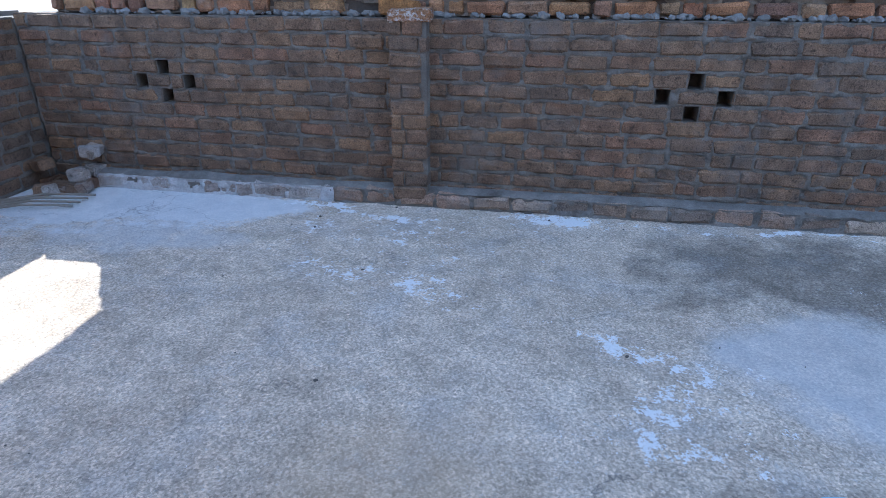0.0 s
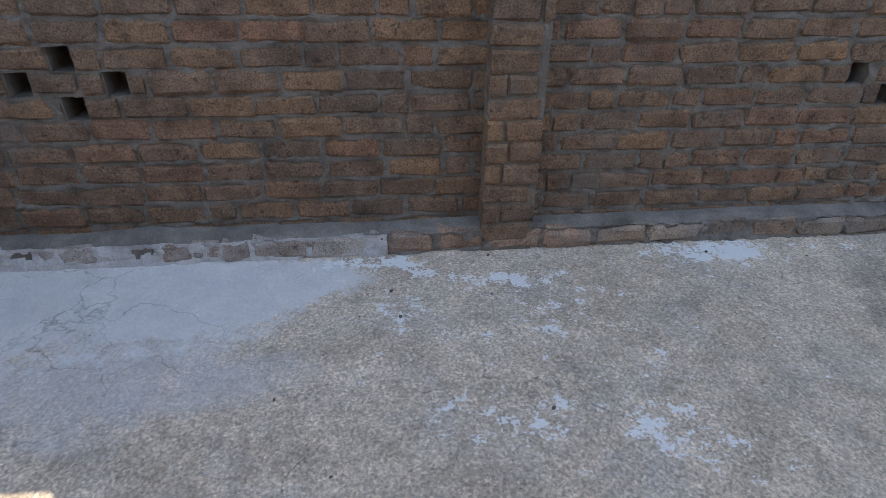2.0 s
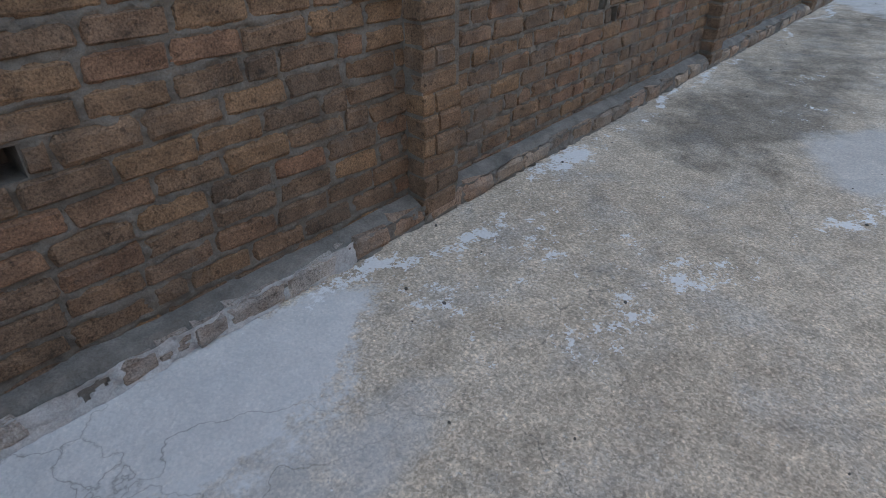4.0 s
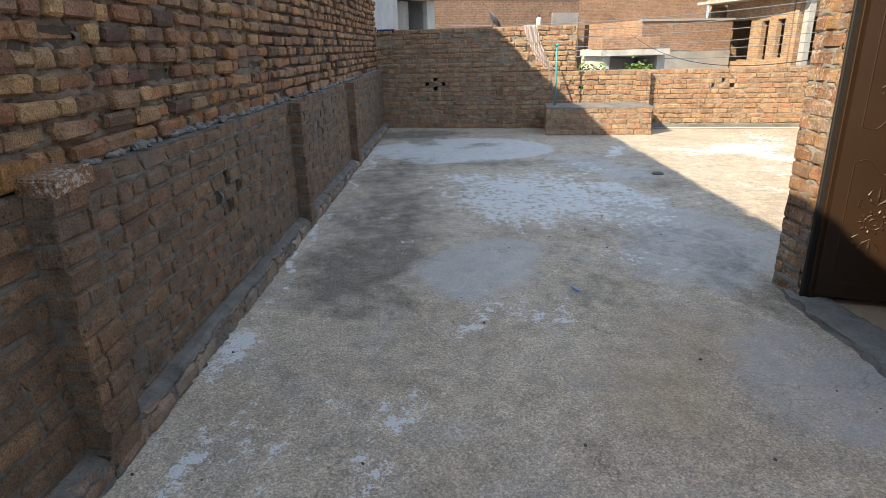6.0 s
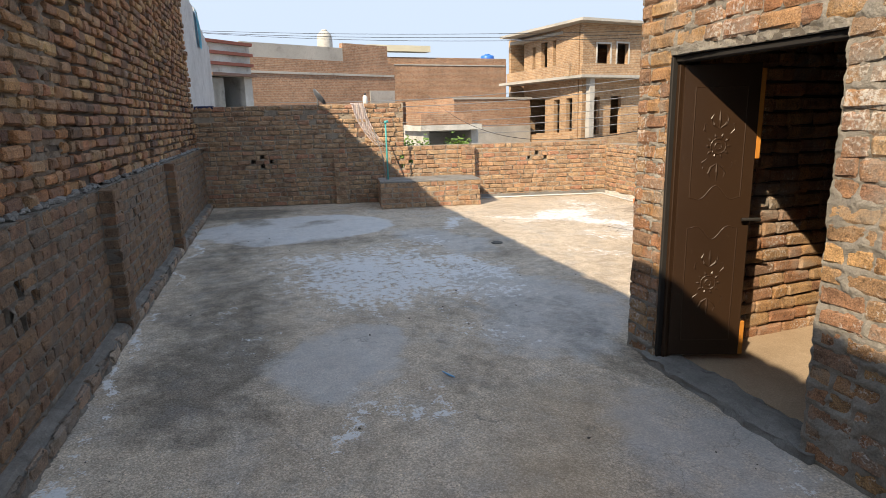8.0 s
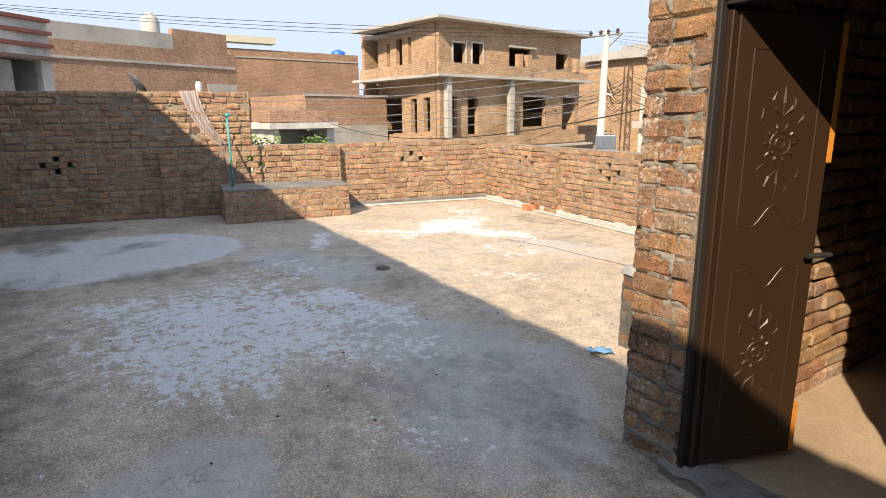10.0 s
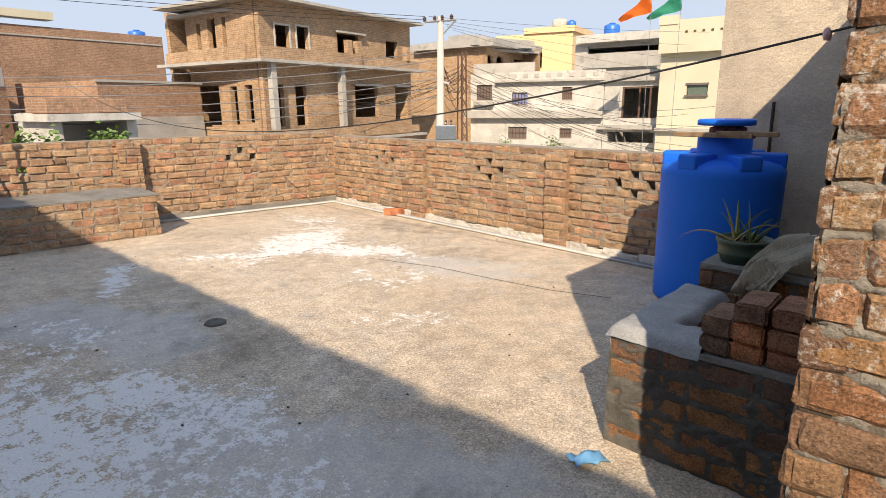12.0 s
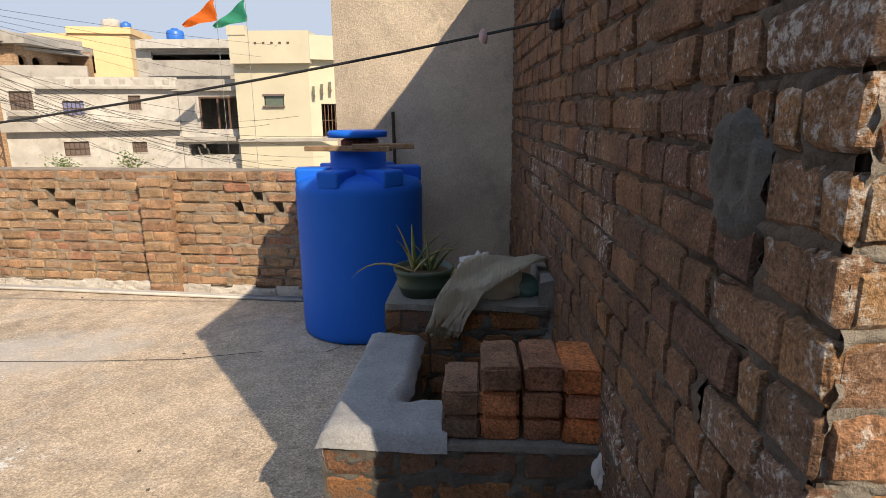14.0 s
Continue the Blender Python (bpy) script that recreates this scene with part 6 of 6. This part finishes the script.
for dx, dy in ((-0.12, -0.12), (0.12, -0.12), (0.12, 0.12), (-0.12, 0.12)):
    part("upright", tube(bmesh.new(), [(dx * 1.6, dy * 1.6, 0), (dx, dy, 7.8)], 0.035, 5), GRILLE, tower)
for k in range(16):
    z = 0.5 * k
    part("lattice_bar", tube(bmesh.new(), [(-0.15, -0.15, z), (0.15, -0.15, z + 0.4)], 0.02, 4), GRILLE, tower)
    part("lattice_bar", tube(bmesh.new(), [(-0.15, 0.15, z), (-0.15, -0.15, z + 0.4)], 0.02, 4), GRILLE, tower)
    part("lattice_bar", tube(bmesh.new(), [(-0.15, -0.15, z), (-0.15, 0.15, z + 0.4)], 0.02, 4), GRILLE, tower)
rnd = random.Random(17)


def wire(a, b, sag, r=0.012, label="dark overhead wire strung between houses"):
    bm = bmesh.new()
    a, b = Vector(a), Vector(b)
    pts = []
    for k in range(15):
        f = k / 14
        p = a.lerp(b, f)
        p.z -= sag * 4 * f * (1 - f)
        pts.append(p)
    tube(bm, pts, r, 4)
    tagged(mesh_object("overhead_wire", bm, BLACK if r < 0.013 else STEEL), label, "wire", "overhead wires")


for k in range(5):
    wire((14.5 - 0.16 * k, -13.5 - 0.16 * k, 4.62 - 0.12 * k), (6.0 + 1.5 * k, -40.0, 5.6 - 0.9 * k), 0.4, 0.006)
for k in range(3):
    wire(arm_a + Vector((0.1 * k, 0, 0.2 - 0.1 * k)), (30, 14 - 3 * k, 6.6 - 0.15 * k), 0.35, 0.010)
for k in range(6):
    wire((14.3, -13.8, 3.4 - 0.33 * k), (22.0, 4.0 - k, 2.4 - 0.28 * k + rnd.uniform(-0.1, 0.1)), 0.45, 0.014)
for k in range(18):
    wire((16.25, -17.35, 3.4 - rnd.uniform(0, 1.6)), (9.0 + rnd.uniform(-2.5, 4.0), -26.5 + rnd.uniform(-1, 1), -1.0 + rnd.uniform(-1.2, 2.4)), rnd.uniform(0.1, 0.9), 0.008)
for k in range(12):
    wire((16.25, -17.35, 3.3 - rnd.uniform(0, 1.2)), (24.5, -14.0 - rnd.uniform(0, 9), 0.4 + rnd.uniform(-0.8, 2.6)), rnd.uniform(0.2, 0.8), 0.010)
for k in range(10):
    wire((14.3, -13.8, 3.6 - rnd.uniform(0, 1.6)), (16.25, -17.35, 3.4 - rnd.uniform(0, 2.4)), rnd.uniform(0.1, 0.9), 0.011)
bm = bmesh.new()
for k in range(26):
    a = Vector((16.25, -17.35, rnd.uniform(1.6, 3.5)))
    pts = [a + Vector((rnd.uniform(-0.45, 0.45), rnd.uniform(-0.45, 0.45), rnd.uniform(-0.5, 0.4))) for _ in range(5)]
    tube(bm, pts, 0.014, 4)
part("wire_tangle", bm, BLACK, tower)["kind"] = "stuff"

# flags
for (x, y, z), colour, label, name in (((11.05, -24.75, 0.0), (0.80, 0.20, 0.03), "orange cloth flag blowing on a thin pole", "flag_orange"), ((9.85, -25.2, 0.0), (0.03, 0.36, 0.24), "green cloth flag blowing on a thin pole", "flag_green")):
    flag = group_thing("flag", (x, y, STREET), label, "flag")
    part("pole", tube(bmesh.new(), [(0, 0, 0), (0, 0, 11.0)], 0.012, 5), STEEL, flag)
    bm = bmesh.new()
    rows = []
    for i in range(13):
        f = i / 12
        rows.append([bm.verts.new(Vector((f * 1.45 + 0.05 * math.sin(j), f * 0.3 + 0.10 * math.sin(f * 9 + j * 0.6), 10.65 - f * 1.15 - j / 6 * 0.95 * (1 - f * 0.85)))) for j in range(7)])
    for a, b in zip(rows, rows[1:]):
        for j in range(6):
            bm.faces.new((a[j], a[j + 1], b[j + 1], b[j]))
    bmesh.ops.solidify(bm, geom=list(bm.faces), thickness=0.01)
    part("cloth", bm, plain_material(name, colour, 0.8, 0, 0.1), flag, "", True)


# greenery behind the east wall
def bush(at, size, count, seed):
    rn = random.Random(seed)
    b = group_thing("bush", at, "leafy green bush growing behind the wall", "bush", "bushes behind the wall")
    bm = bmesh.new()
    for k in range(count):
        c = Vector((rn.gauss(0, 0.36) * size[0], rn.gauss(0, 0.36) * size[1], abs(rn.gauss(0.45, 0.3)) * size[2]))
        m = Matrix.Translation(c) @ Euler((rn.uniform(-1, 1), rn.uniform(-1, 1), rn.uniform(0, 6.3))).to_matrix().to_4x4()
        w, l = rn.uniform(0.03, 0.05), rn.uniform(0.09, 0.15)
        q = [bm.verts.new(m @ Vector(p)) for p in ((0, 0, 0), (w, l * 0.5, 0.012), (0, l, 0), (-w, l * 0.5, 0.012))]
        bm.faces.new((q[0], q[1], q[2]))
        bm.faces.new((q[0], q[2], q[3]))
    part("foliage", bm, LEAF, b)["kind"] = "stuff"
    for k in range(5):
        part("stem", tube(bmesh.new(), [(rn.uniform(-0.1, 0.1), rn.uniform(-0.1, 0.1), -3.0), (rn.uniform(-0.3, 0.3) * size[0], rn.uniform(-0.3, 0.3) * size[1], size[2] * 0.7)], [0.03, 0.01], 5), WOOD, b)


LEAF = plain_material("leaf_green", (0.09, 0.17, 0.03), 0.55, 0, 0.45, 3.0)
for spot, size, seed in (((12.8, 0.34, 0.3), (0.4, 0.34, 0.62), 1), ((12.7, -0.12, 0.3), (0.4, 0.3, 0.55), 2), ((12.47, -0.92, 0.3), (0.35, 0.3, 0.6), 3), ((12.37, -1.22, 0.3), (0.3, 0.25, 0.55), 4), ((20.0, -25.5, -1.6), (1.2, 0.5, 0.9), 5), ((16.9, -26.3, -1.6), (0.9, 0.5, 1.1), 6)):
    bush(spot, size, 420, seed)

TOWN = Matrix.Translation((1.125, -0.04, 0.0))
for ob in set(scene.objects) - before:
    if ob.parent is None and ob.name not in ("ground", "storey_below", "wall_neighbour", "towel", "bush", "bush.001", "bush.002", "bush.003"):
        ob.matrix_world = TOWN @ ob.matrix_world

# ---- bricks, laid last ----
for job in LATE:
    lay_bricks(*job)
